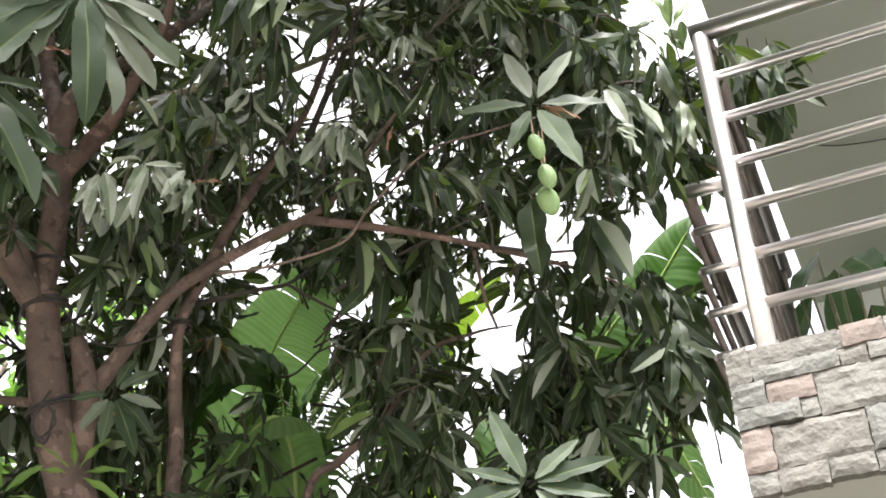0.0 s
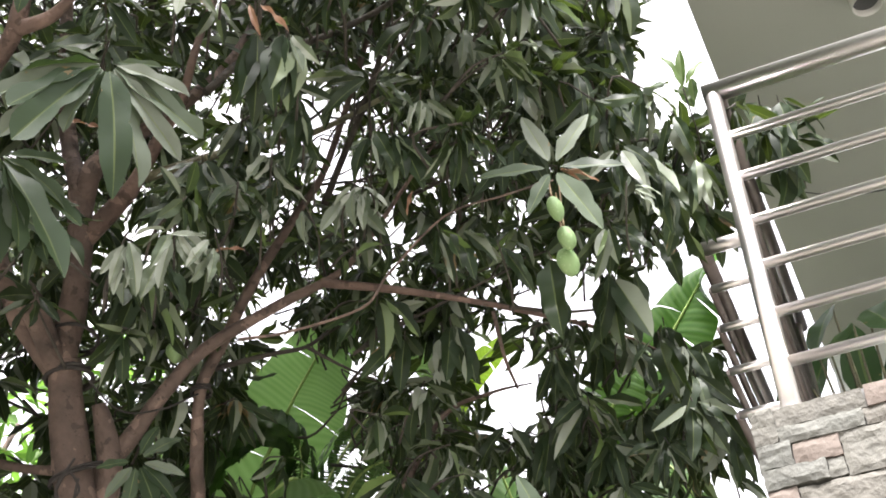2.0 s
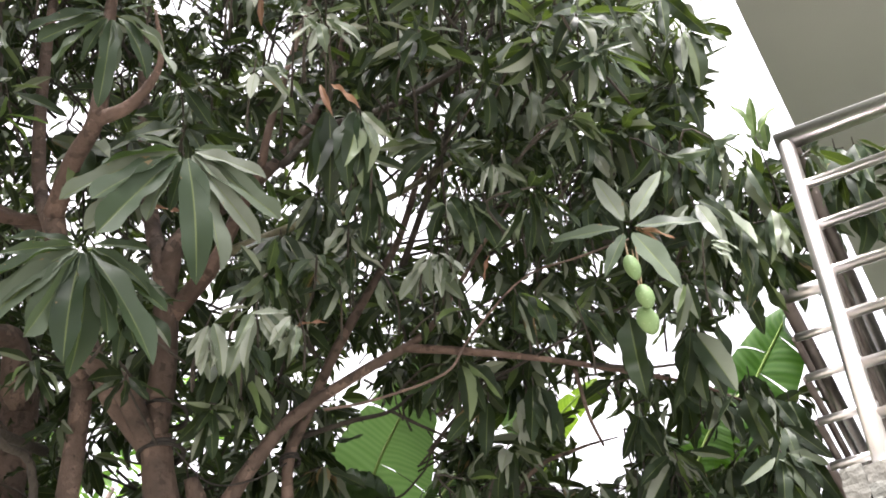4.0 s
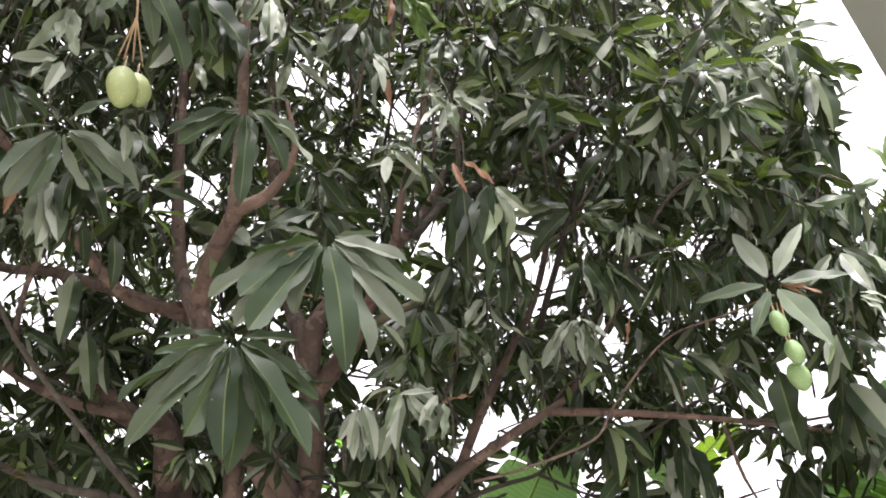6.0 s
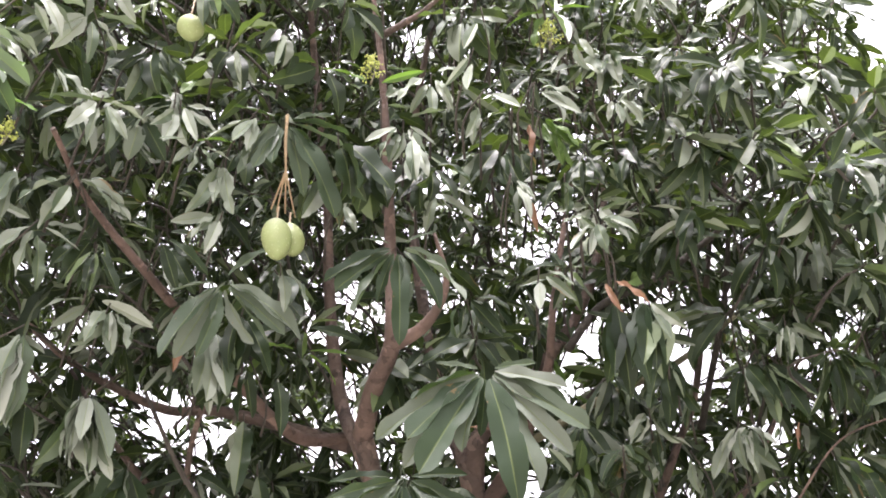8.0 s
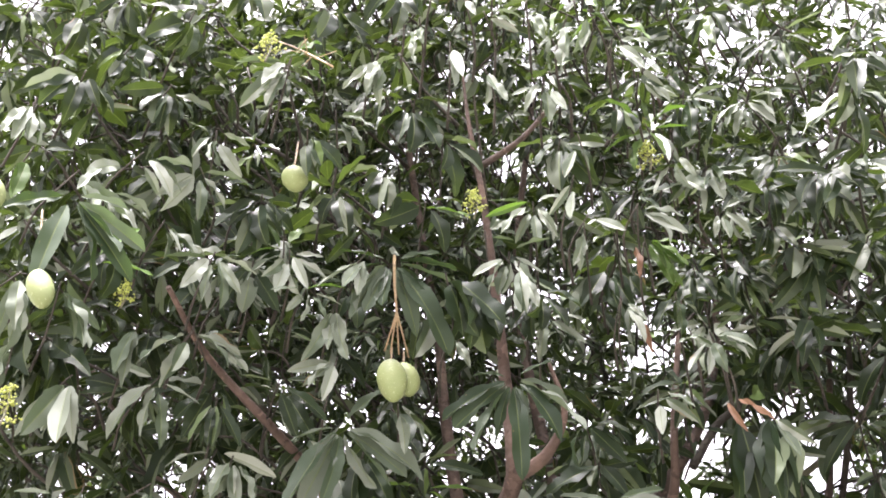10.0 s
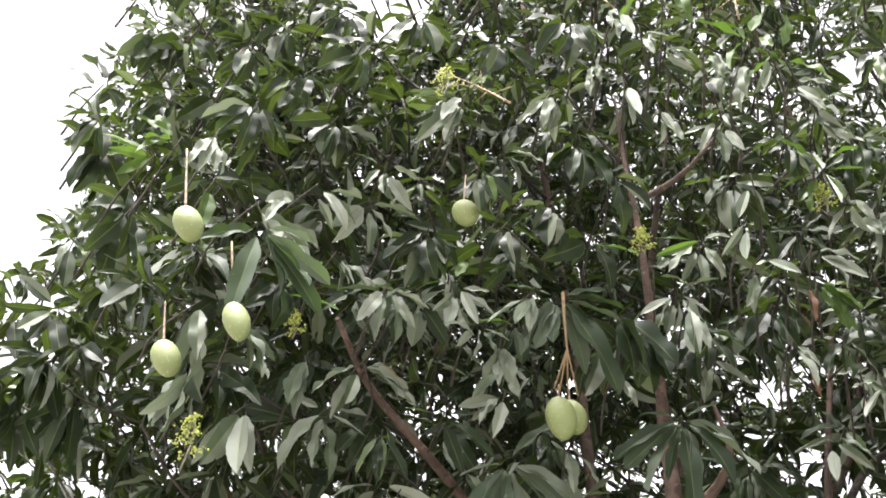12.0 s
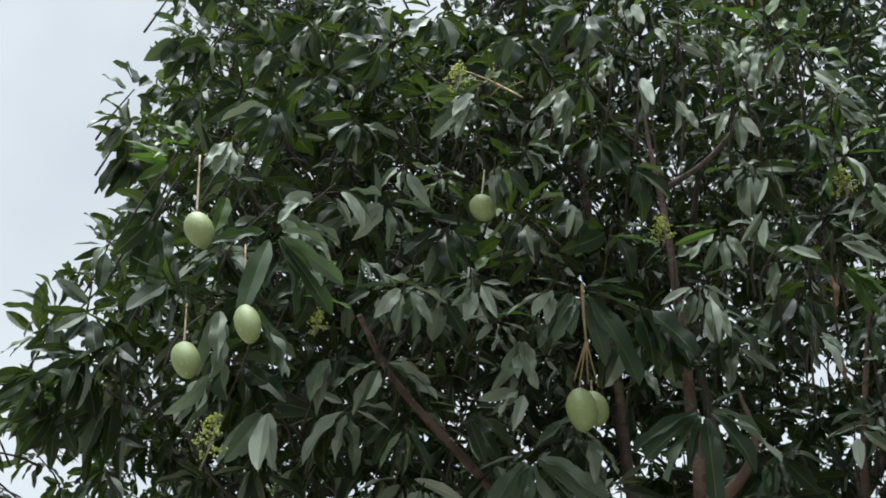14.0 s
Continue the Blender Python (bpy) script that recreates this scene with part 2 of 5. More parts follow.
def stone_material():
    m, n, l, b = material("split_slate")
    rnd = n.new("ShaderNodeObjectInfo").outputs["Random"]
    col = ramp_node(n, l, rnd, [(0.0, (0.066, 0.066, 0.054)), (0.35, (0.086, 0.085, 0.069)), (0.6, (0.07, 0.076, 0.066)), (0.8, (0.08, 0.074, 0.059)), (1.0, (0.092, 0.091, 0.076))])
    big, fine = noise_node(n, l, 9, 7), noise_node(n, l, 55, 8)
    c = mix_rgb(n, l, maths(n, l, "MULTIPLY", big.outputs["Fac"], 0.6), col.outputs["Color"], (0.1, 0.092, 0.078))
    c = mix_rgb(n, l, 0.45, c, fine.outputs["Fac"], "OVERLAY")
    l.new(c, b.inputs["Base Color"])
    b.inputs["Roughness"].default_value = 0.8
    bump(n, l, b, maths(n, l, "ADD", big.outputs["Fac"], maths(n, l, "MULTIPLY", fine.outputs["Fac"], 0.6)), 0.7, 0.012)
    return m


SLATE = stone_material()
SANDSTONE = plain_material("pinkish_sandstone", (0.1, 0.08, 0.065), (0.135, 0.11, 0.092), 14, 0.85, 0.0, 60, 0.8)

# ---- mesh helpers ----
STAND = Vector((0, 0, 1.6))


def at(az, el, d):
    """A place by bearing and elevation in degrees and distance from the standing point."""
    a, e = radians(az), radians(el)
    return STAND + d * Vector((math.cos(e) * math.sin(a), math.cos(e) * math.cos(a), math.sin(e)))


def part(name, bm, mat, parent=None, label="", smooth=True):
    me = bpy.data.meshes.new(name)
    bm.to_mesh(me)
    bm.free()
    me.materials.append(mat)
    if smooth:
        me.polygons.foreach_set("use_smooth", [len(p.vertices) < 5 for p in me.polygons])
    ob = new(name, me)
    ob.parent = parent
    return tagged(ob, label)


def empty(name, label, category, group="", loc=(0, 0, 0)):
    ob = new(name)
    ob.location = loc
    ob.empty_display_size = 0.1
    return tagged(ob, label, category, group)


def spline(pts, steps=6):
    """Points along a smooth curve through pts."""
    p = [Vector(q) for q in pts]
    p = [2 * p[0] - p[1], *p, 2 * p[-1] - p[-2]]
    out = []
    for i in range(1, len(p) - 2):
        a, b, c, d = p[i - 1:i + 3]
        for k in range(steps):
            t = k / steps
            out.append(0.5 * (2 * b + (c - a) * t + (2 * a - 5 * b + 4 * c - d) * t * t + (3 * b - a - 3 * c + d) * t ** 3))
    return out + [p[-2]]


def tube(bm, pts, r0, r1, sides=8, rough=0.0):
    """A tapered tube along pts, closed at both ends."""
    rings, n = [], len(pts)
    ref = Vector((0.31, 0.17, 0.93))
    for i, q in enumerate(pts):
        d = (pts[min(i + 1, n - 1)] - pts[max(i - 1, 0)]).normalized()
        u = d.cross(ref)
        u = (u if u.length > 0.1 else d.cross(Vector((1, 0, 0)))).normalized()
        v = d.cross(u)
        r = r0 + (r1 - r0) * i / (n - 1)
        ring = []
        for k in range(sides):
            a = 2 * math.pi * k / sides
            o = math.cos(a) * u + math.sin(a) * v
            rr = r * (1 + rough * noise.noise((q + o * r) * 7))
            ring.append(bm.verts.new(q + o * rr))
        rings.append(ring)
    for a, b in zip(rings, rings[1:]):
        for k in range(sides):
            bm.faces.new((a[k], a[(k + 1) % sides], b[(k + 1) % sides], b[k]))
    bm.faces.new(rings[0][::-1])
    bm.faces.new(rings[-1])


def box(bm, x0, x1, y0, y1, z0, z1, bevel=0.0):
    r = bmesh.ops.create_cube(bm, size=1)
    for v in r["verts"]:
        v.co = Vector((x0 + (v.co.x + 0.5) * (x1 - x0), y0 + (v.co.y + 0.5) * (y1 - y0), z0 + (v.co.z + 0.5) * (z1 - z0)))
    if bevel:
        edges = list({e for v in r["verts"] for e in v.link_edges})
        bmesh.ops.bevel(bm, geom=edges, offset=bevel, segments=2, affect="EDGES")


def cylinder(bm, a, b, r, sides=20):
    tube(bm, [Vector(a), Vector(b)], r, r, sides)


# ---- leaves ----
def leaf_shape(seed, droop, width=0.24, wave=0.03, rows=8, nick=0.0, curl=0.45, full_to=0.45):
    """A mango leaf of length 1 along +X: folded on its midrib, wavy at the edge, drooping to its tip."""
    g = random.Random(seed)
    verts, uvs, faces = [], [], []
    x = z = ang = 0.0
    ph = g.uniform(0, 6)
    twist = g.uniform(-curl, curl)
    blunt, ragged = g.uniform(full_to, full_to + 0.21), g.uniform(0.0, 0.08)
    for i in range(rows + 1):
        t = i / rows
        full = min(1.0, t / 0.3) ** 0.7 * max(0.0, 1 - max(0.0, (t - blunt) / (1 - blunt)) ** 1.8) ** 0.85
        w = 0.5 * width * full * (1.12 - 0.14 * t + ragged * math.sin(ph * 3 + t * 17)) + 0.005
        for s in (-1, 0, 1):
            lift = abs(s) * w * 0.28 + wave * math.sin(ph + t * 13 + s) * (s != 0) * min(1, w * 9)
            yy, zz = s * w * (1 - nick * max(0.0, noise.noise(Vector((seed * 3.1, t * 11, s * 5.0))))), lift
            c, q = math.cos(twist * t), math.sin(twist * t)
            verts.append((x - math.sin(ang) * zz * c, yy * c - zz * q, z + math.cos(ang) * (zz * c + yy * q)))
            uvs.append((0.5 + 0.5 * s, t))
        if i < rows:
            ang_step = -droop / rows * (0.6 + 0.8 * t)
            ang += ang_step
            x += math.cos(ang) / rows
            z += math.sin(ang) / rows
            a = 3 * i
            faces += [(a, a + 3, a + 4, a + 1), (a + 1, a + 4, a + 5, a + 2)]
    return np.array(verts), np.array(faces), np.array(uvs)


def mesh_of(name, verts, faces, uvs, mat):
    me = bpy.data.meshes.new(name)
    me.vertices.add(len(verts))
    me.vertices.foreach_set("co", verts.astype(np.float32).ravel())
    nf, k = faces.shape
    me.loops.add(nf * k)
    me.loops.foreach_set("vertex_index", faces.astype(np.int32).ravel())
    me.polygons.add(nf)
    me.polygons.foreach_set("loop_start", np.arange(0, nf * k, k, dtype=np.int32))
    layer = me.uv_layers.new(name="UVMap")
    layer.data.foreach_set("uv", uvs[faces.ravel()].astype(np.float32).ravel())
    me.polygons.foreach_set("use_smooth", np.ones(nf, dtype=bool))
    me.materials.append(mat)
    me.update(calc_edges=True)
    ends = np.zeros(2 * len(me.edges), dtype=np.int32)
    me.edges.foreach_get("vertices", ends)
    fold = me.attributes.new("sharp_edge", "BOOLEAN", "EDGE")
    fold.data.foreach_set("value", (ends.reshape(-1, 2) % 3 == 1).all(axis=1))
    me.validate()
    return me


SHAPES = [leaf_shape(i, d, 1.26 * w, 0.012 if i in (0, 7) else 0.02 + 0.014 * (i % 3)) for i, (d, w) in enumerate([(0.15, 0.23), (0.35, 0.2), (0.5, 0.225), (0.7, 0.205), (0.3, 0.245), (0.45, 0.19), (0.95, 0.22), (0.1, 0.235), (0.6, 0.25), (0.8, 0.215)])]
NEAR_SHAPES = [leaf_shape(i, d, 1.26 * w, 0.012 if i in (0, 7) else 0.02 + 0.014 * (i % 3), 18, 0.12 if i in (0, 7) else 0.3) for i, (d, w) in enumerate([(0.15, 0.23), (0.35, 0.2), (0.5, 0.225), (0.7, 0.205), (0.3, 0.245), (0.45, 0.19), (0.95, 0.22), (0.1, 0.235), (0.6, 0.25), (0.8, 0.215)])]
BROAD_SHAPES = [leaf_shape(20 + i, d, w, 0.02 + 0.012 * (i % 3), 10, 0.15, 0.35) for i, (d, w) in enumerate([(0.5, 0.4), (0.8, 0.36), (1.1, 0.42), (0.7, 0.44), (0.9, 0.38), (0.35, 0.37)])]


def leaf_frame(pos, direction, size, roll, face):
    """The pose of a leaf from its base, the way it grows, its size and the way its upper side faces."""
    d = direction.normalized()
    side = face.cross(d)
    side = (side if side.length > 0.05 else d.orthogonal()).normalized()
    up = d.cross(side)
    m = Matrix((d, side, up)).transposed().to_4x4()
    return Matrix.Translation(pos) @ m @ Matrix.Rotation(roll, 4, "X") @ Matrix.Scale(size, 4)


def whorl(g, pos, axis, count, size, sag=0.35, low=40, high=105):
    """Poses of the leaves round a shoot's end."""
    axis = axis.normalized()
    u = axis.orthogonal().normalized()
    v = axis.cross(u)
    first = g.uniform(0, 6.28)
    face = axis + Vector((0, 0, 0.45))
    out = []
    for k in range(count):
        phi = first + k * 2.39996 + g.uniform(-0.6, 0.6)
        th = radians(low + (high - low) * (k + 0.5) / count + g.uniform(-20, 20))
        d = axis * math.cos(th) + (u * math.cos(phi) + v * math.sin(phi)) * math.sin(th)
        d.z -= sag * g.uniform(0.6, 1.4)
        s = size * g.uniform(0.55, 1.18) * (0.72 + 0.28 * math.sin(math.pi * (k + 1.5) / (count + 1.5)))
        slim = Matrix.Scale(g.uniform(0.7, 1.06), 4, Vector((0, 1, 0)))
        out.append(leaf_frame(pos - axis * (0.004 * k) + d.normalized() * 0.015, d, s, g.gauss(0, 0.55), face + Vector((g.gauss(0, 0.25), g.gauss(0, 0.25), g.gauss(0, 0.25)))) @ slim)
    return out


def joined_leaves(name, poses, mat, parent, label, g, shapes=SHAPES):
    """Many leaves as one mesh."""
    vs, fs, us, base = [], [], [], 0
    for m in poses:
        v, f, u = shapes[g.randrange(len(shapes))]
        a = np.array(m)
        vs.append(v @ a[:3, :3].T + a[:3, 3])
        fs.append(f + base)
        us.append(u)
        base += len(v)
    ob = new(name, mesh_of(name, np.concatenate(vs), np.concatenate(fs), np.concatenate(us), mat))
    ob.parent = parent
    return tagged(ob, label, kind="stuff")


# ---- ground ----
bm = bmesh.new()
bmesh.ops.create_grid(bm, x_segments=60, y_segments=60, size=400)
for v in bm.verts:
    v.co.z = -0.03 + 0.03 * noise.noise(v.co * 0.05)
tagged(part("ground", bm, SOIL), "pale dusty bare ground of the garden", "ground", kind="structure")

# ---- house with balcony: local axes along and behind its front ----
HOUSE = Matrix(((0.814, 0.581, 0, 1.498), (-0.581, 0.814, 0, 2.482), (0, 0, 1, 0), (0, 0, 0, 1)))
house = empty("house", "modern house with stone-faced balcony edge and grey soffit", "house")
house.matrix_world = HOUSE
W = 4.2   # width of the balcony
bm = bmesh.new()
box(bm, -0.04, W, -0.02, 3.4, 2.725, 2.89)
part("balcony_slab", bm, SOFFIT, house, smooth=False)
bm = bmesh.new()
box(bm, -0.073, W, -0.045, 0.12, 2.735, 3.085)
parapet = part("parapet", bm, MORTAR, house, "low parapet faced with split stone", smooth=False)
bm = bmesh.new()
box(bm, -0.073, 0.12, 0.12, 3.4, 2.735, 3.05)
part("parapet", bm, WALLPAINT, house, smooth=False)
bm = bmesh.new()
box(bm, -0.07, W + 0.3, 0.04, 3.62, 5.40, 5.62)
for v in bm.verts:
    if v.co.x < 0:
        v.co.x += 0.022 * v.co.y
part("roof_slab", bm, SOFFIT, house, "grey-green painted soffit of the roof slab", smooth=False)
bm = bmesh.new()
box(bm, 0.02, W, 3.4, 3.6, 0.0, 5.40)
part("wall", bm, WALLPAINT, house, "pale grey rendered wall", smooth=False)
bm = bmesh.new()
box(bm, W, W + 0.2, -0.02, 3.6, 0.0, 5.40)
part("wall", bm, WALLPAINT, house, "pale grey rendered wall", smooth=False)
bm = bmesh.new()
box(bm, 0.9, 1.2, 0.05, 0.35, -0.05, 2.725)
part("column", bm, WALLPAINT, house, smooth=False)


def downlight(x, y):
    lamp = empty("ceiling_spotlight", "round white surface-mounted spotlight, switched off", "lamp")
    lamp.matrix_world = HOUSE @ Matrix.Translation((x, y, 5.40))
    bm = bmesh.new()
    prof = [(0.058, 0.0), (0.058, -0.13), (0.056, -0.133), (0.053, -0.13), (0.051, -0.095)]
    rings = [[bm.verts.new((r * math.cos(k * math.pi / 14), r * math.sin(k * math.pi / 14), z)) for k in range(28)] for r, z in prof]
    for a, b in zip(rings, rings[1:]):
        for k in range(28):
            bm.faces.new((a[k], a[(k + 1) % 28], b[(k + 1) % 28], b[k]))
    bm.faces.new(rings[0])
    part("housing", bm, LAMP_WHITE, lamp)
    bm = bmesh.new()
    cylinder(bm, (0, 0, -0.085), (0, 0, -0.1), 0.0515, 28)
    part("reflector", bm, LAMP_DARK, lamp, "dark recessed reflector")
    for k in range(4):
        bm = bmesh.new()
        box(bm, -0.061, -0.057, -0.012 + 0.008 * k, -0.008 + 0.008 * k, -0.028, -0.018)
        part("vent_slot", bm, LAMP_DARK, lamp, smooth=False)


downlight(0.58, 0.90)

wire = empty("loose_wire", "thin black wire hanging under the soffit", "cable")
wire.matrix_world = HOUSE
bm = bmesh.new()
tube(bm, spline([(-0.03, 1.86, 5.395), (0.08, 1.97, 5.385), (0.16, 2.02, 5.38), (0.33, 2.13, 5.385), (0.6, 2.2, 5.396)]), 0.003, 0.003, 6)
part("wire", bm, CABLE, wire)

# railing
railing = empty("balcony_railing", "polished stainless steel tube railing on the balcony", "railing")
railing.matrix_world = HOUSE
RAILS = (4.005, 3.85, 3.69, 3.54, 3.385, 3.235)


def post(x, y, z0, z1, r=0.025):
    bm = bmesh.new()
    cylinder(bm, (x, y, z0), (x, y, z1), r, 24)
    p = part("post", bm, STEEL, railing)
    bm = bmesh.new()
    tube(bm, [Vector((x, y, z0 - 0.004)), Vector((x, y, z0 + 0.006)), Vector((x, y, z0 + 0.012))], r * 1.7, r * 1.1, 24)
    part("base_flange", bm, STEEL, p)


def rail(a, b, r, name="rail", mat=STEEL):
    bm = bmesh.new()
    cylinder(bm, a, b, r, 18)
    part(name, bm, mat, railing)


post(0, 0, 3.085, 4.17)
post(1.55, 0, 3.085, 4.17)
post(3.1, 0, 3.085, 4.17)
rail((-0.026, 0, 4.19), (W, 0, 4.19), 0.03, "handrail")
for z in RAILS:
    rail((0.02, 0, z), (W, 0, z), 0.0145)
# return along the side
post(0, 1.25, 3.05, 4.17, 0.016)
rail((0.012, 0.02, 4.19), (0.012, 1.3, 4.19), 0.022, "handrail", REFLECTION_STEEL)
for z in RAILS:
    rail((0, 0.02, z), (0, 1.25, z), 0.011, mat=REFLECTION_STEEL)
# lower landing rail beyond
rail((-0.17, 0.4, 3.955), (0.0, 0.4, 3.955), 0.022, "handrail")
rail((-0.17, 0.4, 3.955), (-0.17, 1.6, 3.955), 0.022, "handrail", REFLECTION_STEEL)
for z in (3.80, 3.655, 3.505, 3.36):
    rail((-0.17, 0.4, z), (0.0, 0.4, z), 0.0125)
    rail((-0.17, 0.4, z), (-0.17, 1.6, z), 0.011, mat=REFLECTION_STEEL)

# ---- mango tree ----
tree = empty("mango_tree", "large leafy mango tree with several brown stems", "tree", loc=(-0.16, 3.68, 0))
INV = Matrix.Translation(-tree.location)


SHOWN = []


def limb(points, r0, r1, mat=None, name="limb", steps=6, sides=10, label="", show=0, skip=0):
    if show:
        SHOWN.extend((p, q) for p, q in zip(points[skip:show], points[skip + 1:show + 1]) if not isinstance(p, Vector) and not isinstance(q, Vector))
    bm = bmesh.new()
    pts = [INV @ (at(*p) if not isinstance(p, Vector) else p) for p in points]
    tube(bm, spline(pts, steps), 0.78 * r0, 0.7 * r1, sides, 0.14)
    return part(name, bm, mat or BARK, tree, label)


def foot(az, el, d):
    p = at(az, el, d)
    return Vector((p.x * 1.01, p.y * 1.02, -0.1)), Vector((p.x, p.y, 1.6))


limb([Vector((0.12, 3.85, -0.1)), (0.4, 5, 3.9), (-0.2, 17, 3.95), (-1.6, 22.9, 4.0), (-2.9, 25.7, 4.0), (-3.9, 28.9, 4.0), (-4.5, 31.5, 4.0)], 0.11, 0.068, name="trunk", sides=14, show=6)
limb([(-4.7, 31.3, 4.0), (-4.5, 34.8, 4.0), (-5.1, 38.5, 4.0), (-6.2, 40.7, 4.2), (-7.5, 45, 4.4), (-8.5, 52, 4.8), (-6, 60, 5.2)], 0.06, 0.012, sides=12)
limb([(-4.7, 31.0, 4.0), (-6.4, 33.3, 3.9), (-8.1, 34.3, 3.8), (-10.0, 37.0, 3.75), (-11.4, 40.2, 3.7)], 0.05, 0.04)
limb([(-4.9, 37.5, 4.0), (-4.6, 39.7, 4.0), (-3.1, 41.1, 4.1), (-0.3, 43.0, 4.2), (3.0, 46.1, 4.4), (5, 51, 4.7), (4, 60, 5)], 0.045, 0.01, show=3)
limb([*foot(-11.2, 30.2, 4.3), (-11.2, 30.2, 4.3), (-11.6, 32.6, 4.3), (-12.2, 34.7, 4.3), (-13.9, 34.9, 4.2), (-18, 36.5, 4.2)], 0.09, 0.045, name="trunk", sides=12)
limb([*foot(-8.3, 30.4, 4.0), (-8.3, 30.4, 4.0), (-9.0, 34.2, 3.9), (-11.2, 39.2, 3.8), (-12.4, 41, 4.0), (-13.2, 43.5, 4.1), (-13.9, 46.9, 4.2), (-14.4, 50, 4.3), (-17, 58, 4.8), (-20, 65, 5.2)], 0.05, 0.012, name="trunk", show=9)
limb([(-11.4, 40.2, 3.7), (-10.9, 42.5, 3.6), (-10.0, 44.6, 3.5), (-10.3, 48.3, 3.6), (-10.6, 51.0, 3.65), (-11.5, 56.2, 3.8), (-12.6, 59.5, 3.95), (-13.2, 62.0, 4.1)], 0.038, 0.004, BARK_RED, show=3)
limb([(-10.0, 44.4, 3.5), (-8.0, 45.4, 3.45), (-6.7, 47.3, 3.4), (-7.5, 49.5, 3.45)], 0.026, 0.006, BARK_RED, show=2)
limb([(-11.5, 57.8, 3.82), (-8.1, 59.0, 3.8), (-4.8, 60.7, 3.8)], 0.014, 0.007)
limb([(-11.9, 39.9, 4.0), (-15.2, 39.9, 3.9), (-19.9, 42.7, 3.7), (-25.2, 45.9, 3.5), (-30.3, 48.5, 3.5), (-34, 51, 3.4)], 0.027, 0.01, BARK_RED, show=5, skip=3)
limb([*foot(-9.6, 27, 3.9), (-9.6, 27, 3.8), (-11.9, 30.5, 3.7), (-15.0, 33.1, 3.6), (-18.3, 35.6, 3.6), (-21.1, 37.8, 3.6), (-24, 41, 3.7)], 0.022, 0.008, BARK_DARK, show=6, skip=3)
limb([(-9.8, 30.4, 4.2), (-12.0, 30.8, 3.9), (-14.3, 31.5, 3.8), (-17.6, 31.7, 3.75), (-23, 33, 3.8), (-28, 36, 4)], 0.024, 0.01, BARK_DARK, show=4)
limb([(-11.9, 39.5, 4.0), (-15.7, 40.1, 4.1), (-19.6, 40.4, 4.2), (-23.1, 40.2, 4.2), (-30, 42, 4.3), (-36, 46, 4.5)], 0.03, 0.012, show=4)
limb([(-12.5, 34.9, 4.2), (-17.5, 35.2, 4.1), (-21.5, 36.4, 4.1), (-24.5, 38.2, 4.1), (-28, 41, 4.2)], 0.026, 0.01, show=3)
limb([(-20.5, 36.0, 4.0), (-20.8, 39.0, 3.9), (-20.4, 42.0, 3.8), (-21.2, 44.5, 3.7)], 0.014, 0.007)
limb([(-3.3, 24.8, 4.0), (-2.2, 26.8, 4.02), (-1.0, 28.4, 4.02), (0.6, 30.7, 4.0), (2.4, 32.6, 4.0), (6.0, 34.6, 4.0), (8.7, 35.8, 4.0), (10.2, 36.9, 4.0), (13, 40, 4.1), (15.5, 42.5, 4.2)], 0.042, 0.004, show=7)
limb([(8.2, 35.6, 4.0), (12.8, 35.1, 3.9), (17.6, 34.2, 3.9), (23.2, 32.6, 4.0), (26.0, 31.2, 4.05)], 0.019, 0.003, BARK_RED, show=2)
limb([(18.2, 34.1, 3.9), (21.0, 33.6, 3.85), (23.4, 33.4, 3.85), (25.4, 32.6, 3.9)], 0.008, 0.003, BARK_DARK)
limb([*foot(2.6, 23.5, 4.1), (2.6, 23.5, 4.1), (2.3, 27.8, 4.1), (2.2, 30.8, 4.1), (3.1, 32.8, 4.1), (4.6, 35.7, 4.1), (6.7, 38.7, 4.2), (8.4, 41.1, 4.3), (11, 47, 4.5)], 0.035, 0.014, name="trunk", show=7)
limb([(2.8, 31.8, 4.2), (5.4, 32.5, 4.2), (7.4, 32.9, 4.2), (8.7, 33.8, 4.3)], 0.013, 0.007, BARK_DARK, show=3)
limb([(7.4, 32.9, 4.2), (9.2, 32.1, 4.2), (11.0, 31.4, 4.2)], 0.008, 0.005, BARK_DARK)
limb([(-1.8, 39.6, 4.0), (0.6, 40.5, 4.0), (3.0, 41.3, 4.1), (7.5, 42.3, 4.2), (12, 44, 4.3)], 0.022, 0.012, TWIG)
limb([(-4.6, 36.5, 4.0), (-3.2, 38.1, 3.95), (-2.3, 39.2, 3.9), (-1.2, 41.4, 3.9), (-0.2, 43.1, 3.85), (0.5, 46, 3.9), (3, 52, 4.2)], 0.04, 0.01, BARK_RED, show=5)
limb([(4.0, 32.8, 3.7), (6.5, 33.2, 3.7), (10.4, 34.2, 3.6), (11.9, 35.7, 3.6), (15.1, 38.1, 3.6), (18.5, 38.7, 3.5), (21.4, 39.1, 3.48)], 0.0055, 0.0042, BARK, show=6)
limb([*foot(8.4, 22, 4.3), (8.4, 22, 4.2), (10.3, 25.4, 4.2), (12.1, 26.6, 4.2), (14.3, 29.8, 4.3), (16.9, 30.7, 4.3), (18.9, 31.0, 4.4)], 0.028, 0.004, name="trunk")
limb([(19, 39.2, 4.2), (23.5, 40.2, 4.35), (26.0, 40.9, 4.5), (28.5, 40.7, 4.6), (31, 41.2, 4.7), (34, 41.0, 4.7)], 0.012, 0.004, BARK_DARK)
limb([(17.3, 34.0, 3.9), (17.7, 31.9, 3.9), (18.2, 30.6, 4.0)], 0.009, 0.005)
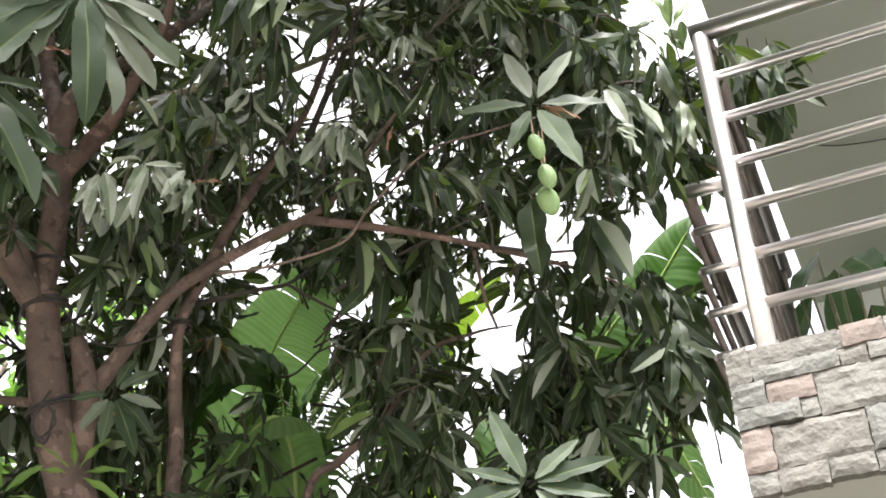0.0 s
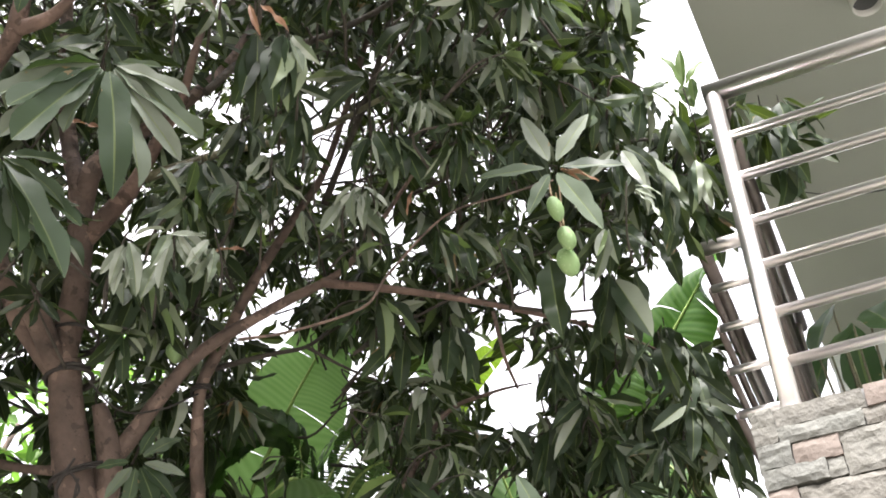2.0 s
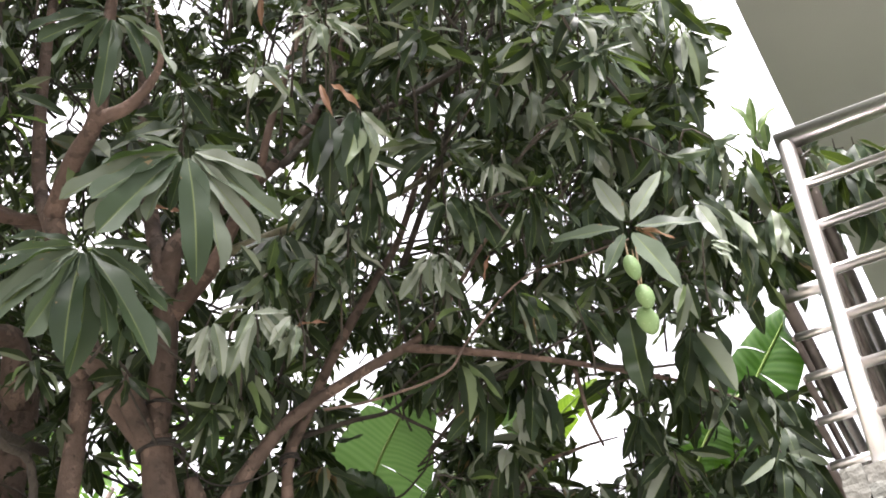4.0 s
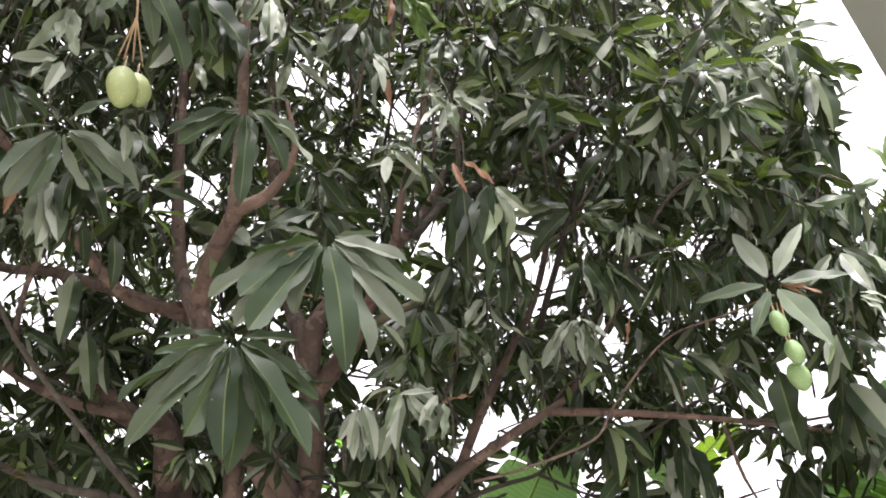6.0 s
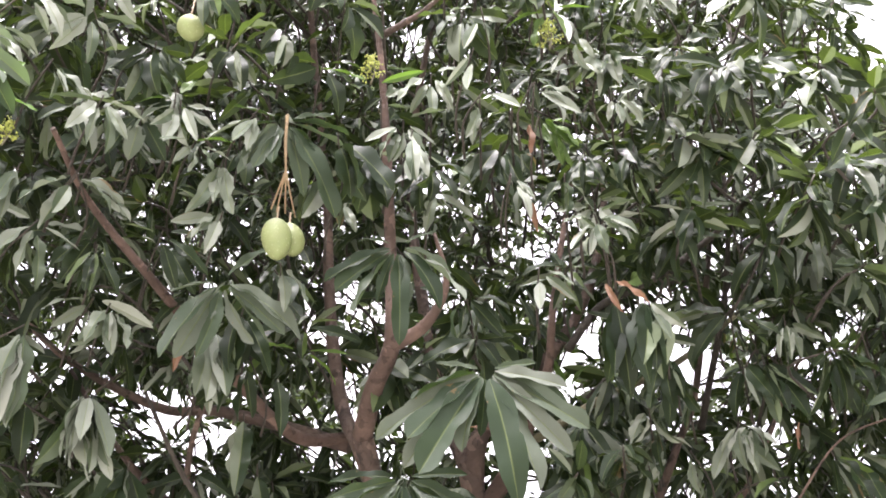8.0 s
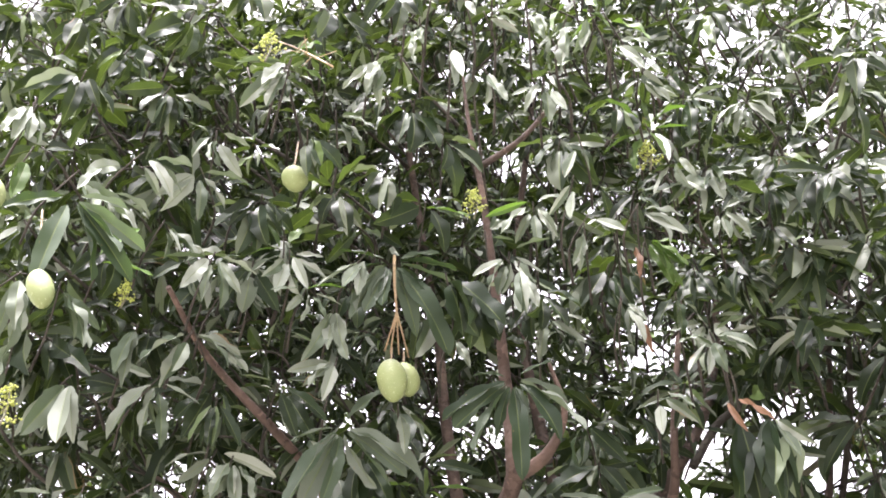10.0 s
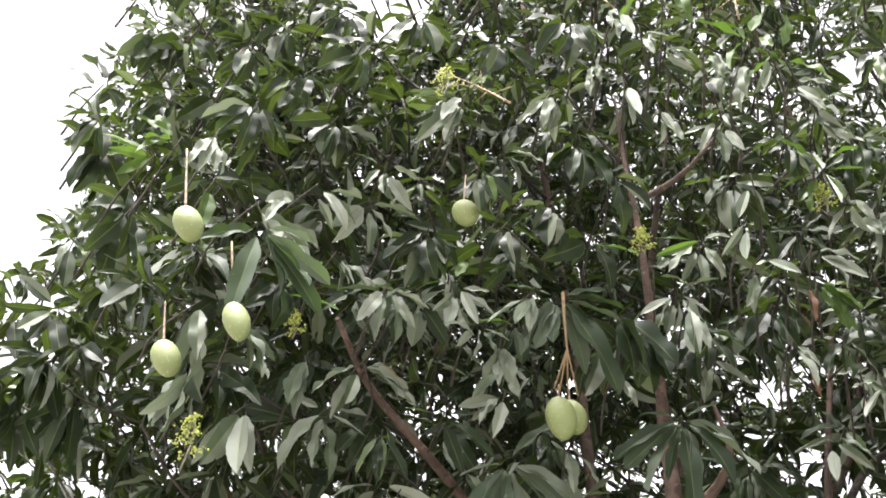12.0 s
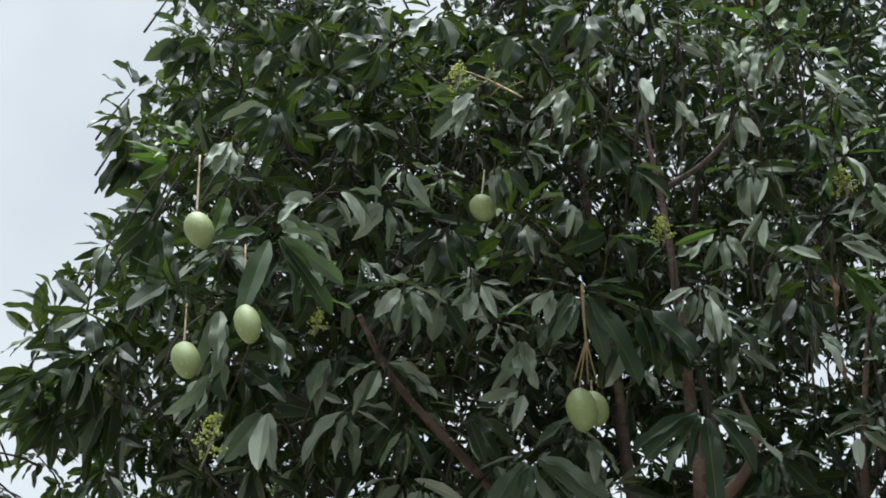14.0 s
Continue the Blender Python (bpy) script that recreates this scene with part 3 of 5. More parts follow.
limb([(-4.9, 31.0, 4.0), (-6.4, 32.3, 4.0), (-7.5, 33.6, 4.0), (-9.5, 37, 4.1)], 0.045, 0.035)
limb([(-2.0, 22.5, 4.04), (-1.8, 25.2, 4.02), (-1.7, 27.2, 4.0), (-2.2, 28.9, 4.0), (-2.6, 29.8, 4.0)], 0.07, 0.03, name="stump")
limb([(-3.4, 26.9, 4.0), (-6.0, 26.9, 4.1), (-9, 27.3, 4.2)], 0.022, 0.016)
limb([(1.1, 43.6, 4.0), (3.4, 45.3, 4.1), (6.8, 46.1, 4.1), (9.5, 46.9, 4.15), (12.9, 48.2, 4.2), (14.9, 49.8, 4.3), (16, 56, 4.6)], 0.018, 0.009, BARK_DARK, show=5)
limb([(8.2, 39.2, 4.3), (8.9, 40.6, 4.3), (10.7, 43.9, 4.3), (12.1, 47.0, 4.35), (13.2, 51, 4.5)], 0.017, 0.01, BARK_DARK, show=3)

# crown: shoots spread through rounded masses of foliage
LOW_MASSES = [  # centre, radii, shoots per cubic metre
    ((-0.5, 4.2, 5.6), (2.6, 2.0, 2.6), 47),
    ((-1.9, 2.9, 5.4), (1.4, 1.2, 2.0), 30),
    ((-1.3, 1.9, 4.4), (0.9, 0.6, 1.0), 26),
    ((1.1, 3.1, 4.7), (1.0, 0.9, 1.2), 40),
    ((1.3, 3.7, 3.5), (1.0, 0.7, 0.9), 22),
    ((1.6, 3.1, 4.5), (0.6, 0.5, 0.5), 60),
    ((1.55, 2.75, 4.9), (0.45, 0.4, 0.7), 60),
    ((1.65, 3.55, 3.25), (0.6, 0.5, 0.8), 88),
    ((0.3, 1.95, 5.9), (0.7, 0.5, 0.8), 34),
]
HIGH_MASSES = [
    ((1.0, 3.7, 3.0), (0.6, 0.4, 0.45), 34),
    ((0.3, 4.3, 3.8), (1.3, 0.7, 0.9), 9),
    ((-0.5, 2.6, 6.4), (1.9, 1.1, 1.4), 54),
    ((-2.5, 2.4, 4.9), (0.5, 0.5, 0.55), 26),
    ((-2.0, 2.4, 6.7), (1.1, 1.0, 1.3), 38),
    ((-1.1, 1.75, 6.2), (0.8, 0.5, 0.9), 54),
    ((-1.6, 3.5, 3.7), (1.1, 0.8, 0.9), 11),
    ((-1.75, 2.0, 5.3), (0.75, 0.75, 0.9), 48),
    ((-2.0, 2.15, 4.55), (0.6, 0.5, 0.55), 40),
    ((-1.1, 1.9, 5.8), (0.9, 0.6, 0.6), 40),
]
# outline of the crown: elevation, left and right bearing
OUTLINE = [(20, -45, 27), (25, -46, 27), (30, -48, 28.5), (33, -49, 29), (36.2, -50, 25.5), (37.5, -50.5, 29.5), (39.5, -51, 33), (42, -51.5, 33), (43, -51.8, 26.3), (46, -49, 28), (48.3, -47.8, 27.6), (51.5, -48.3, 26), (54.4, -49.5, 24.5), (59.4, -51.5, 29), (61, -51, 32), (63.5, -47.5, 36), (66.3, -41, 40), (68.4, -33, 30), (70.2, -18, 10)]
# gaps through which the sky shows: bearing, elevation, reach
LOW_GAPS = [(7.2, 31.8, 2.4), (5.7, 35.1, 1.5), (9.3, 28.4, 1.9), (5.0, 28.8, 1.4), (8.7, 26.3, 2.0), (-1.9, 37.4, 1.4), (-0.9, 32.8, 0.7), (-6.6, 28.4, 1.9), (-6.4, 31.0, 1.2), (10.8, 33.0, 1.0), (12.9, 32.4, 1.1), (14.7, 32.9, 0.9), (17.2, 33.2, 1.4), (18.5, 31.9, 1.6), (17.4, 30.6, 1.3), (22.9, 31.0, 1.2), (24.6, 30.4, 1.0), (26.8, 33.7, 1.5), (28.4, 34.4, 1.4), (25.8, 34.8, 1.5), (24.0, 34.0, 1.2), (22.0, 34.6, 1.2), (20.6, 35.4, 1.3), (27.2, 24.8, 1.6), (17.0, 27.7, 0.9), (16.5, 25.8, 1.0), (12.2, 38.7, 1.1), (-19.6, 36.0, 1.3), (-21.9, 39.6, 1.1)]
HIGH_GAPS = [(6.9, 45.3, 1.0), (1.8, 42.0, 0.7), (7.4, 43.2, 1.0), (3.2, 43.8, 0.9), (2.2, 42.3, 0.7), (8.4, 43.8, 1.1), (7.8, 42.4, 1.0), (11.5, 46.5, 0.9), (20.7, 48.4, 0.9), (-12.6, 44.9, 0.9), (-12.3, 42.4, 0.9), (5.0, 42.1, 0.9), (16.3, 47.5, 0.7), (-3.4, 49.8, 0.9), (-15.2, 44.3, 0.7), (-21.4, 43.9, 0.7), (9.5, 41.1, 0.9), (10.6, 60.5, 1.4), (-7.6, 57.2, 0.9), (-6.2, 50.7, 0.9), (-33.2, 63.1, 1.5), (-29.7, 63.8, 1.4), (-43.2, 65.0, 1.3), (-4.8, 68.3, 1.7), (0.8, 48.9, 1.0)]
FRUIT_AT = [  # bearing, elevation, distance, length, width, stalk
    (-18.25, 48.85, 3.25, 0.14, 0.086, 0.05), (-17.25, 48.87, 3.30, 0.11, 0.077, 0.05), (-27.1, 56.85, 3.38, 0.09, 0.077, 0.12),
    (-42.65, 49.83, 2.87, 0.112, 0.063, 0.2), (-44.45, 47.08, 3.12, 0.112, 0.074, 0.14), (-48.0, 52.5, 2.95, 0.1, 0.07, 0.2),
    (21.3, 37.85, 3.50, 0.085, 0.048, 0.08), (21.7, 36.5, 3.50, 0.079, 0.054, 0.16), (21.6, 35.45, 3.52, 0.088, 0.068, 0.22), (0.75, 32.25, 4.05, 0.07, 0.056, 0.12),
]
STAR = (21.45, 39.6, 3.42)
WHORLS = [(-10.1, 49.0, 3.3), (-4.4, 43.6, 3.2), (-9.3, 38.9, 3.18), (-21.2, 46.6, 3.3), (-18.8, 53.9, 3.4), (-42.8, 53.6, 3.08)]
KEEP = [STAR] + WHORLS


def bearing(p):
    v = p - STAND
    return math.degrees(math.atan2(v.x, v.y)), math.degrees(math.asin(v.z / v.length)), v.length


def open_sky(p):
    a, e, d = bearing(p)
    rows = [(q, r) for q, r in zip(OUTLINE, OUTLINE[1:]) if q[0] <= e <= r[0]]
    if not rows:
        return True
    q, r = rows[0]
    t = (e - q[0]) / (r[0] - q[0])
    if any(d < fd + 0.25 and math.hypot((a - fa) * math.cos(radians(e)), e - fe - 0.8) < (2.6 if fd < 4 else 0.9) for fa, fe, fd, *_ in FRUIT_AT):
        return True
    if any(d < sp[2] + 0.2 and math.hypot((a - sp[0]) * math.cos(radians(e)), e - sp[1]) < 3.2 for sp in KEEP):
        return True
    for u, v in SHOWN:
        if d < u[2]:
            c = math.cos(radians(e))
            du, dv = Vector(((v[0] - u[0]) * c, v[1] - u[1])), Vector(((a - u[0]) * c, e - u[1]))
            k = max(0.0, min(1.0, du.dot(dv) / du.length_squared))
            if (dv - k * du).length < 1.3 and dv.y > -2.0:
                return True
    rag = 1.1 * noise.noise(Vector((e * 0.35, d, 3.0)))
    if not q[1] + (r[1] - q[1]) * t + rag < a < q[2] + (r[2] - q[2]) * t + rag:
        return True
    return any(math.hypot((a - oa) * math.cos(radians(e)), e - oe) < r for oa, oe, r in LOW_GAPS + HIGH_GAPS)


g = random.Random(7)
leaf_poses, high_poses, twigs = [], [], bmesh.new()
for (c, r, dens) in LOW_MASSES + HIGH_MASSES:
    c, r = Vector(c), Vector(r)
    for _ in range(int(1.6 * dens * 8 * r.x * r.y * r.z)):
        o = Vector((g.uniform(-1, 1), g.uniform(-1, 1), g.uniform(-1, 1)))
        if o.length > 1.02 + 0.25 * noise.noise(o * 2 + c):
            continue
        p = c + Vector((o.x * r.x, o.y * r.y, o.z * r.z))
        if open_sky(p) or (p - STAND).length < (3.85 if p.x < -1.6 else 3.55):
            continue
        out = Vector((p.x + 0.4, p.y - 4.4, 0)).normalized()
        axis = (out * 0.9 + Vector((g.gauss(0, 0.45), g.gauss(0, 0.45), g.gauss(0.15, 0.45)))).normalized()
        high = p.z > 4.9 and p.x < 0.2
        (high_poses if high else leaf_poses).extend(whorl(g, INV @ p, axis, g.randint(7, 12), g.uniform(0.14, 0.2) * (0.56 if high else 0.68 if p.z > 4.9 else 0.9), g.uniform(0.2, 1.0) if p.z > 4.5 else g.uniform(0.6, 1.5)))
        back = p - axis * g.uniform(0.06, 0.14)
        root = back + Vector((g.gauss(0, 0.06), g.uniform(0.05, 0.15), g.gauss(-0.03, 0.03)))
        tube(twigs, spline([INV @ root, INV @ back, INV @ p], 3), 0.0045, 0.0025, 5)
        if g.random() < 0.05:
            inner = Vector((-0.3 - root.x, 4.2 - root.y, 0)).normalized() * g.uniform(0.3, 0.6) + Vector((g.gauss(0, 0.12), g.gauss(0, 0.1), g.uniform(-0.4, 0.0)))
            tube(twigs, spline([INV @ (root + inner), INV @ (root + 0.5 * inner + Vector((g.gauss(0, 0.04), 0, g.gauss(0, 0.04)))), INV @ root], 4), 0.007, 0.004, 6)
# outer shoots on the garden side
for _ in range(150):
    p = at(g.uniform(-46, 25), g.uniform(35, 68), g.uniform(3.45, 3.75))
    if open_sky(p) or noise.noise(p * 1.7) < -0.15:
        continue
    axis = Vector((g.gauss(0.25 * p.x, 0.35), g.gauss(-0.9, 0.2), g.gauss(0.1, 0.3))).normalized()
    (high_poses if p.z > 4.9 and p.x < 0.2 else leaf_poses).extend(whorl(g, INV @ p, axis, g.randint(8, 12), g.uniform(0.15, 0.21) * (0.7 if p.z > 4.6 else 0.95), g.uniform(0.3, 1.1)))
    back = p - axis * g.uniform(0.08, 0.16)
    tube(twigs, spline([INV @ (back + Vector((g.gauss(0, 0.05), 0.12, -0.02))), INV @ back, INV @ p], 3), 0.005, 0.003, 5)
# shade inside the crown comes from the leaf colour too
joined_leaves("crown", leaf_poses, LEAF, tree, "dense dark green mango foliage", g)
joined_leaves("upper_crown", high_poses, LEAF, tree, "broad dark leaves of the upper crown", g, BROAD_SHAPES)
tagged(part("twig_mass", twigs, BARK_DARK, tree), kind="stuff")

# large leaf whorls near the walk, leaf by leaf
SPRAY_MESHES = [mesh_of("leaf", *leaf_shape(80 + i, d, 0.31, 0.016 + 0.006 * (i % 3), 18, 0.3, 0.3, 0.7), LEAF_NEAR) for i, d in enumerate((0.2, 0.4, 0.55, 0.3, 0.7, 0.45, 0.15))]
LEAF_MESHES = [mesh_of("leaf", v, f, u, LEAF_NEAR) for v, f, u in NEAR_SHAPES]
YOUNG_MESHES = [mesh_of("leaf", v, f, u, LEAF_YOUNG) for v, f, u in SHAPES[:4]]
FLAT_MESHES = [mesh_of("leaf", *leaf_shape(40 + i, 0.14, 0.27, 0.014, 18, 0.2, 0.12), LEAF_NEAR) for i in range(3)]
DRY_MESHES = [mesh_of("leaf", v, f, u, LEAF_DRY) for v, f, u in NEAR_SHAPES[3:6]]


# a spray of single leaves hanging from a shoot's end: turn in degrees, length
def spray(place, leaves, forward=None, meshes=LEAF_MESHES, still=False):
    p = at(*place)
    e = radians(place[1])
    out = Vector((STAND.x - p.x, STAND.y - p.y, 0)).normalized()
    right, up = Vector((-out.y, out.x, 0)), Vector((0, 0, 1))
    for turn, size in leaves:
        a, f = radians(turn), g.uniform(-0.05, 0.3) if forward is None else forward
        d = right * math.cos(a) + up * (math.sin(a) - f * math.sin(e)) / math.cos(e) + out * f
        ob = new("leaf", meshes[g.randrange(len(meshes))])
        ob.parent = tree
        face = out + Vector((0, 0, 0.3)) if still else out + Vector((g.gauss(0, 0.2), 0, 0.55 + g.gauss(0, 0.15)))
        ob.matrix_local = leaf_frame(INV @ (p + 0.02 * d), d, 0.9 * size * min(d.length, 1.35), 0.0 if still else g.gauss(0, 0.36), face) @ Matrix.Scale(0.95 if still else g.uniform(0.5, 0.68), 4, Vector((0, 1, 0)))


spray(STAR, [(112, 0.17), (52, 0.18), (178, 0.2), (-4, 0.19), (-58, 0.2), (-125, 0.13)], 0.1, FLAT_MESHES, True)
spray((19.4, 22.8, 3.0), [(112, 0.2), (160, 0.15), (192, 0.22), (205, 0.14), (15, 0.2), (40, 0.15), (-10, 0.18), (-40, 0.12)], 0.1, FLAT_MESHES, True)
spray((-0.4, 27.4, 3.75), [(70, 0.13), (40, 0.14), (-10, 0.13), (-35, 0.16), (-60, 0.17), (190, 0.1), (235, 0.12), (265, 0.13)], 0.1, LEAF_MESHES[:5], True)
spray(STAR, [(-28, 0.1), (-20, 0.12)], -0.1, DRY_MESHES)
spray(WHORLS[0], [(197, 0.19), (212, 0.18), (229, 0.2), (245, 0.13), (275, 0.22), (290, 0.15), (325, 0.17), (338, 0.21), (350, 0.15), (165, 0.1), (25, 0.1)], meshes=SPRAY_MESHES)
spray(WHORLS[1], [(202, 0.31), (212, 0.24), (220, 0.28), (229, 0.29), (240, 0.19), (302, 0.29), (288, 0.3), (318, 0.27), (333, 0.28), (345, 0.25), (354, 0.2), (326, 0.2), (188, 0.2), (168, 0.12), (263, 0.13), (12, 0.12)], meshes=SPRAY_MESHES)
spray(WHORLS[2], [(205, 0.31), (225, 0.33), (218, 0.25), (240, 0.2), (252, 0.24), (305, 0.22), (284, 0.28), (316, 0.31), (331, 0.25), (10, 0.15), (193, 0.18), (265, 0.26), (176, 0.19), (345, 0.2), (295, 0.18)], meshes=SPRAY_MESHES)
spray(WHORLS[3], [(297, 0.16), (321, 0.17), (350, 0.23), (194, 0.12), (229, 0.24), (265, 0.19), (50, 0.17), (245, 0.2), (335, 0.18)], meshes=SPRAY_MESHES)
spray(WHORLS[4], [(303, 0.12), (335, 0.15), (318, 0.24), (213, 0.16), (226, 0.17), (350, 0.16), (5, 0.17), (20, 0.13), (170, 0.13), (300, 0.17), (240, 0.15), (255, 0.12), (195, 0.13)], meshes=SPRAY_MESHES)
spray(WHORLS[5], [(332, 0.19), (350, 0.19), (318, 0.17), (262, 0.2), (20, 0.14), (70, 0.1), (200, 0.13), (340, 0.14)], meshes=SPRAY_MESHES)

# leafy shoots of the outer crown: bearing, elevation, distance, leaves, leaf length, turns from and to, kind
# pale or dark kind follows how light falls on each shoot
DUSTY_LIT, DARK, YOUNG, HIGH = [], [], [], []
fan_twigs = bmesh.new()
gf = random.Random(21)


def hides_limb(p):
    a, e, d = bearing(p)
    c = math.cos(radians(e))
    for u, v in SHOWN:
        if d < max(u[2], v[2]):
            du, dv = Vector(((v[0] - u[0]) * c, v[1] - u[1])), Vector(((a - u[0]) * c, e - u[1]))
            k = max(0.0, min(1.0, du.dot(dv) / du.length_squared))
            if (dv - k * du).length < 0.5:
                return True
    return False


def in_gap(p):
    a, e, d = bearing(p)
    return any(math.hypot((a - oa) * math.cos(radians(e)), e - oe) < 0.8 * r for oa, oe, r in LOW_GAPS)


def fan(az, el, d, count, size, first, last, kind):
    p = at(az, el, d)
    e = radians(el)
    out = Vector((STAND.x - p.x, STAND.y - p.y, 0)).normalized()
    right, up = Vector((-out.y, out.x, 0)), Vector((0, 0, 1))
    if el > 44 and last - first > 90:  # the upper shoots spread wider
        first, last = first - 45, last + 45
    kept = 0
    for k in range(count):
        a = radians(first + (last - first) * (k + 0.5) / count + gf.gauss(0, 7))
        f = gf.gauss(0.08, 0.22)
        way = right * math.cos(a) + up * (math.sin(a) - f * math.sin(e)) / math.cos(e) + out * f
        face = out * gf.uniform(0.5, 1.1) + right * gf.gauss(0, 0.45) + up * gf.uniform(0.2, 1.0)
        base = p + 0.02 * way - out * 0.03 * gf.random()
        length = (0.82 if el < 50 else 0.7) * size * gf.uniform(0.7, 1.15) * min(way.length, 1.3)
        tip = base + way.normalized() * length
        if any(hides_limb(q) for q in (base.lerp(tip, 0.35), base.lerp(tip, 0.7), tip)) or kind is DARK and in_gap(base.lerp(tip, 0.6)):
            continue
        kept += 1
        (HIGH if kind is DARK and el > 50 and az < 0 else kind).append(leaf_frame(INV @ base, way, length, gf.gauss(0, 0.4), face) @ Matrix.Scale(gf.uniform(0.68, 1.0), 4, Vector((0, 1, 0))))
    back = p - out * gf.uniform(0.08, 0.16) + right * gf.gauss(0, 0.03) - up * gf.uniform(0.0, 0.05)
    if kept > 1:
        tube(fan_twigs, spline([INV @ (back - out * 0.1 - up * 0.03), INV @ back, INV @ p], 3), 0.004, 0.002, 5)


fan(-31.8, 49.7, 3.35, 5, 0.18, -35, 15, DUSTY_LIT)
fan(-31.7, 49.6, 3.35, 3, 0.15, 200, 260, DUSTY_LIT)
fan(-27.5, 44.7, 3.3, 6, 0.11, 240, 330, DUSTY_LIT)
fan(-27.3, 41.0, 3.3, 6, 0.19, 255, 320, DUSTY_LIT)
fan(-15.8, 42.6, 3.3, 2, 0.17, 262, 272, DUSTY_LIT)
fan(-21.5, 43.3, 3.4, 3, 0.09, 250, 320, DUSTY_LIT)
fan(-9.3, 54.1, 3.35, 4, 0.16, 270, 310, DUSTY_LIT)
fan(-4.2, 55.6, 3.35, 2, 0.16, 240, 255, DUSTY_LIT)
fan(-3.8, 55.9, 3.35, 2, 0.10, -30, 0, DUSTY_LIT)
fan(-0.0, 56.1, 3.3, 2, 0.14, -30, -10, DUSTY_LIT)
fan(-2.1, 52.1, 3.35, 2, 0.12, -55, -35, DUSTY_LIT)
fan(3.5, 49.9, 3.4, 3, 0.10, -20, 10, DUSTY_LIT)
fan(2.2, 50.3, 3.4, 2, 0.08, -70, -40, DUSTY_LIT)
fan(14.2, 50.9, 3.9, 3, 0.11, 250, 300, DUSTY_LIT)
fan(17.0, 46.8, 3.9, 10, 0.15, 200, 340, DUSTY_LIT)
fan(18.0, 42.5, 3.6, 2, 0.08, 0, 60, DUSTY_LIT)
fan(10.0, 39.8, 3.7, 3, 0.10, 200, 300, DUSTY_LIT)
fan(6.1, 39.0, 3.6, 4, 0.11, 200, 330, DUSTY_LIT)
fan(5.5, 46.0, 3.35, 2, 0.13, -60, -40, DUSTY_LIT)
fan(0.3, 37.2, 3.3, 6, 0.13, 180, 330, DUSTY_LIT)
fan(-1.5, 36.2, 3.3, 3, 0.11, 240, 300, DUSTY_LIT)
fan(-0.6, 48.0, 3.3, 5, 0.12, 270, 345, DUSTY_LIT)
fan(6.1, 55.1, 3.5, 6, 0.10, 200, 340, DUSTY_LIT)
fan(-7.9, 56.5, 3.5, 7, 0.14, 200, 340, DUSTY_LIT)
fan(-11.8, 55.4, 3.4, 3, 0.10, 0, 60, DUSTY_LIT)
fan(-26.4, 53.8, 3.4, 8, 0.14, 200, 340, DUSTY_LIT)
fan(-31.7, 53.1, 3.3, 6, 0.14, 220, 330, DUSTY_LIT)
fan(-24.7, 52.6, 3.3, 5, 0.10, 220, 330, DUSTY_LIT)
fan(-22.0, 49.6, 3.3, 5, 0.11, 190, 260, DUSTY_LIT)
fan(-14.2, 51.0, 3.4, 5, 0.10, 200, 320, DUSTY_LIT)
fan(-17.7, 47.8, 3.3, 3, 0.15, 295, 345, DUSTY_LIT)
fan(-15.4, 42.5, 3.3, 2, 0.18, 262, 280, DUSTY_LIT)
fan(3.4, 50.1, 3.3, 6, 0.11, 200, 350, DUSTY_LIT)
fan(6.0, 46.2, 3.3, 2, 0.13, -60, -40, DUSTY_LIT)
fan(-2.1, 36.6, 3.3, 6, 0.13, 225, 320, DUSTY_LIT)
fan(2.5, 37.0, 3.3, 6, 0.11, 170, 290, DUSTY_LIT)
fan(25.4, 38.5, 3.45, 3, 0.11, -50, -5, DUSTY_LIT)
fan(10.2, 39.8, 3.6, 4, 0.12, 200, 330, DUSTY_LIT)
fan(7.2, 38.9, 3.6, 4, 0.12, 200, 300, DUSTY_LIT)
fan(5.3, 41.1, 3.6, 4, 0.10, 200, 340, DUSTY_LIT)
fan(17.0, 46.2, 3.95, 8, 0.15, 220, 320, DUSTY_LIT)
fan(20.0, 44.1, 3.9, 8, 0.14, 200, 340, DUSTY_LIT)
fan(23.5, 49.3, 4, 8, 0.16, 200, 340, DUSTY_LIT)
fan(14.1, 43.8, 3.7, 5, 0.11, 200, 340, DUSTY_LIT)
fan(5.6, 39.8, 3.7, 5, 0.13, 200, 340, DUSTY_LIT)
fan(10.8, 39.9, 3.6, 4, 0.11, 200, 320, DUSTY_LIT)
fan(-47.4, 56.4, 3.35, 5, 0.15, 235, 300, DUSTY_LIT)
fan(-42.6, 54.5, 3.3, 8, 0.17, -40, 15, DUSTY_LIT)
fan(-38.7, 56.1, 3.4, 3, 0.15, -45, -5, DUSTY_LIT)
fan(-29.6, 61.8, 3.4, 8, 0.17, 180, 250, DUSTY_LIT)
fan(-21.8, 62.9, 3.4, 5, 0.13, 215, 300, DUSTY_LIT)
fan(-24.7, 60.0, 3.5, 5, 0.12, -40, 20, DUSTY_LIT)
fan(-40.8, 49.9, 3.3, 4, 0.16, -50, -20, DUSTY_LIT)
fan(-30.2, 51.8, 3.4, 4, 0.13, -10, 20, DUSTY_LIT)
fan(-15.2, 63.6, 3.4, 2, 0.14, 270, 285, DUSTY_LIT)
fan(-12.0, 62.6, 3.4, 3, 0.10, 280, 330, DUSTY_LIT)
fan(-18.4, 64.5, 3.4, 3, 0.10, 230, 290, DUSTY_LIT)
fan(-16.8, 66.9, 3.4, 5, 0.10, 220, 320, DUSTY_LIT)
fan(-14.3, 65.9, 3.4, 3, 0.08, -60, 0, DUSTY_LIT)
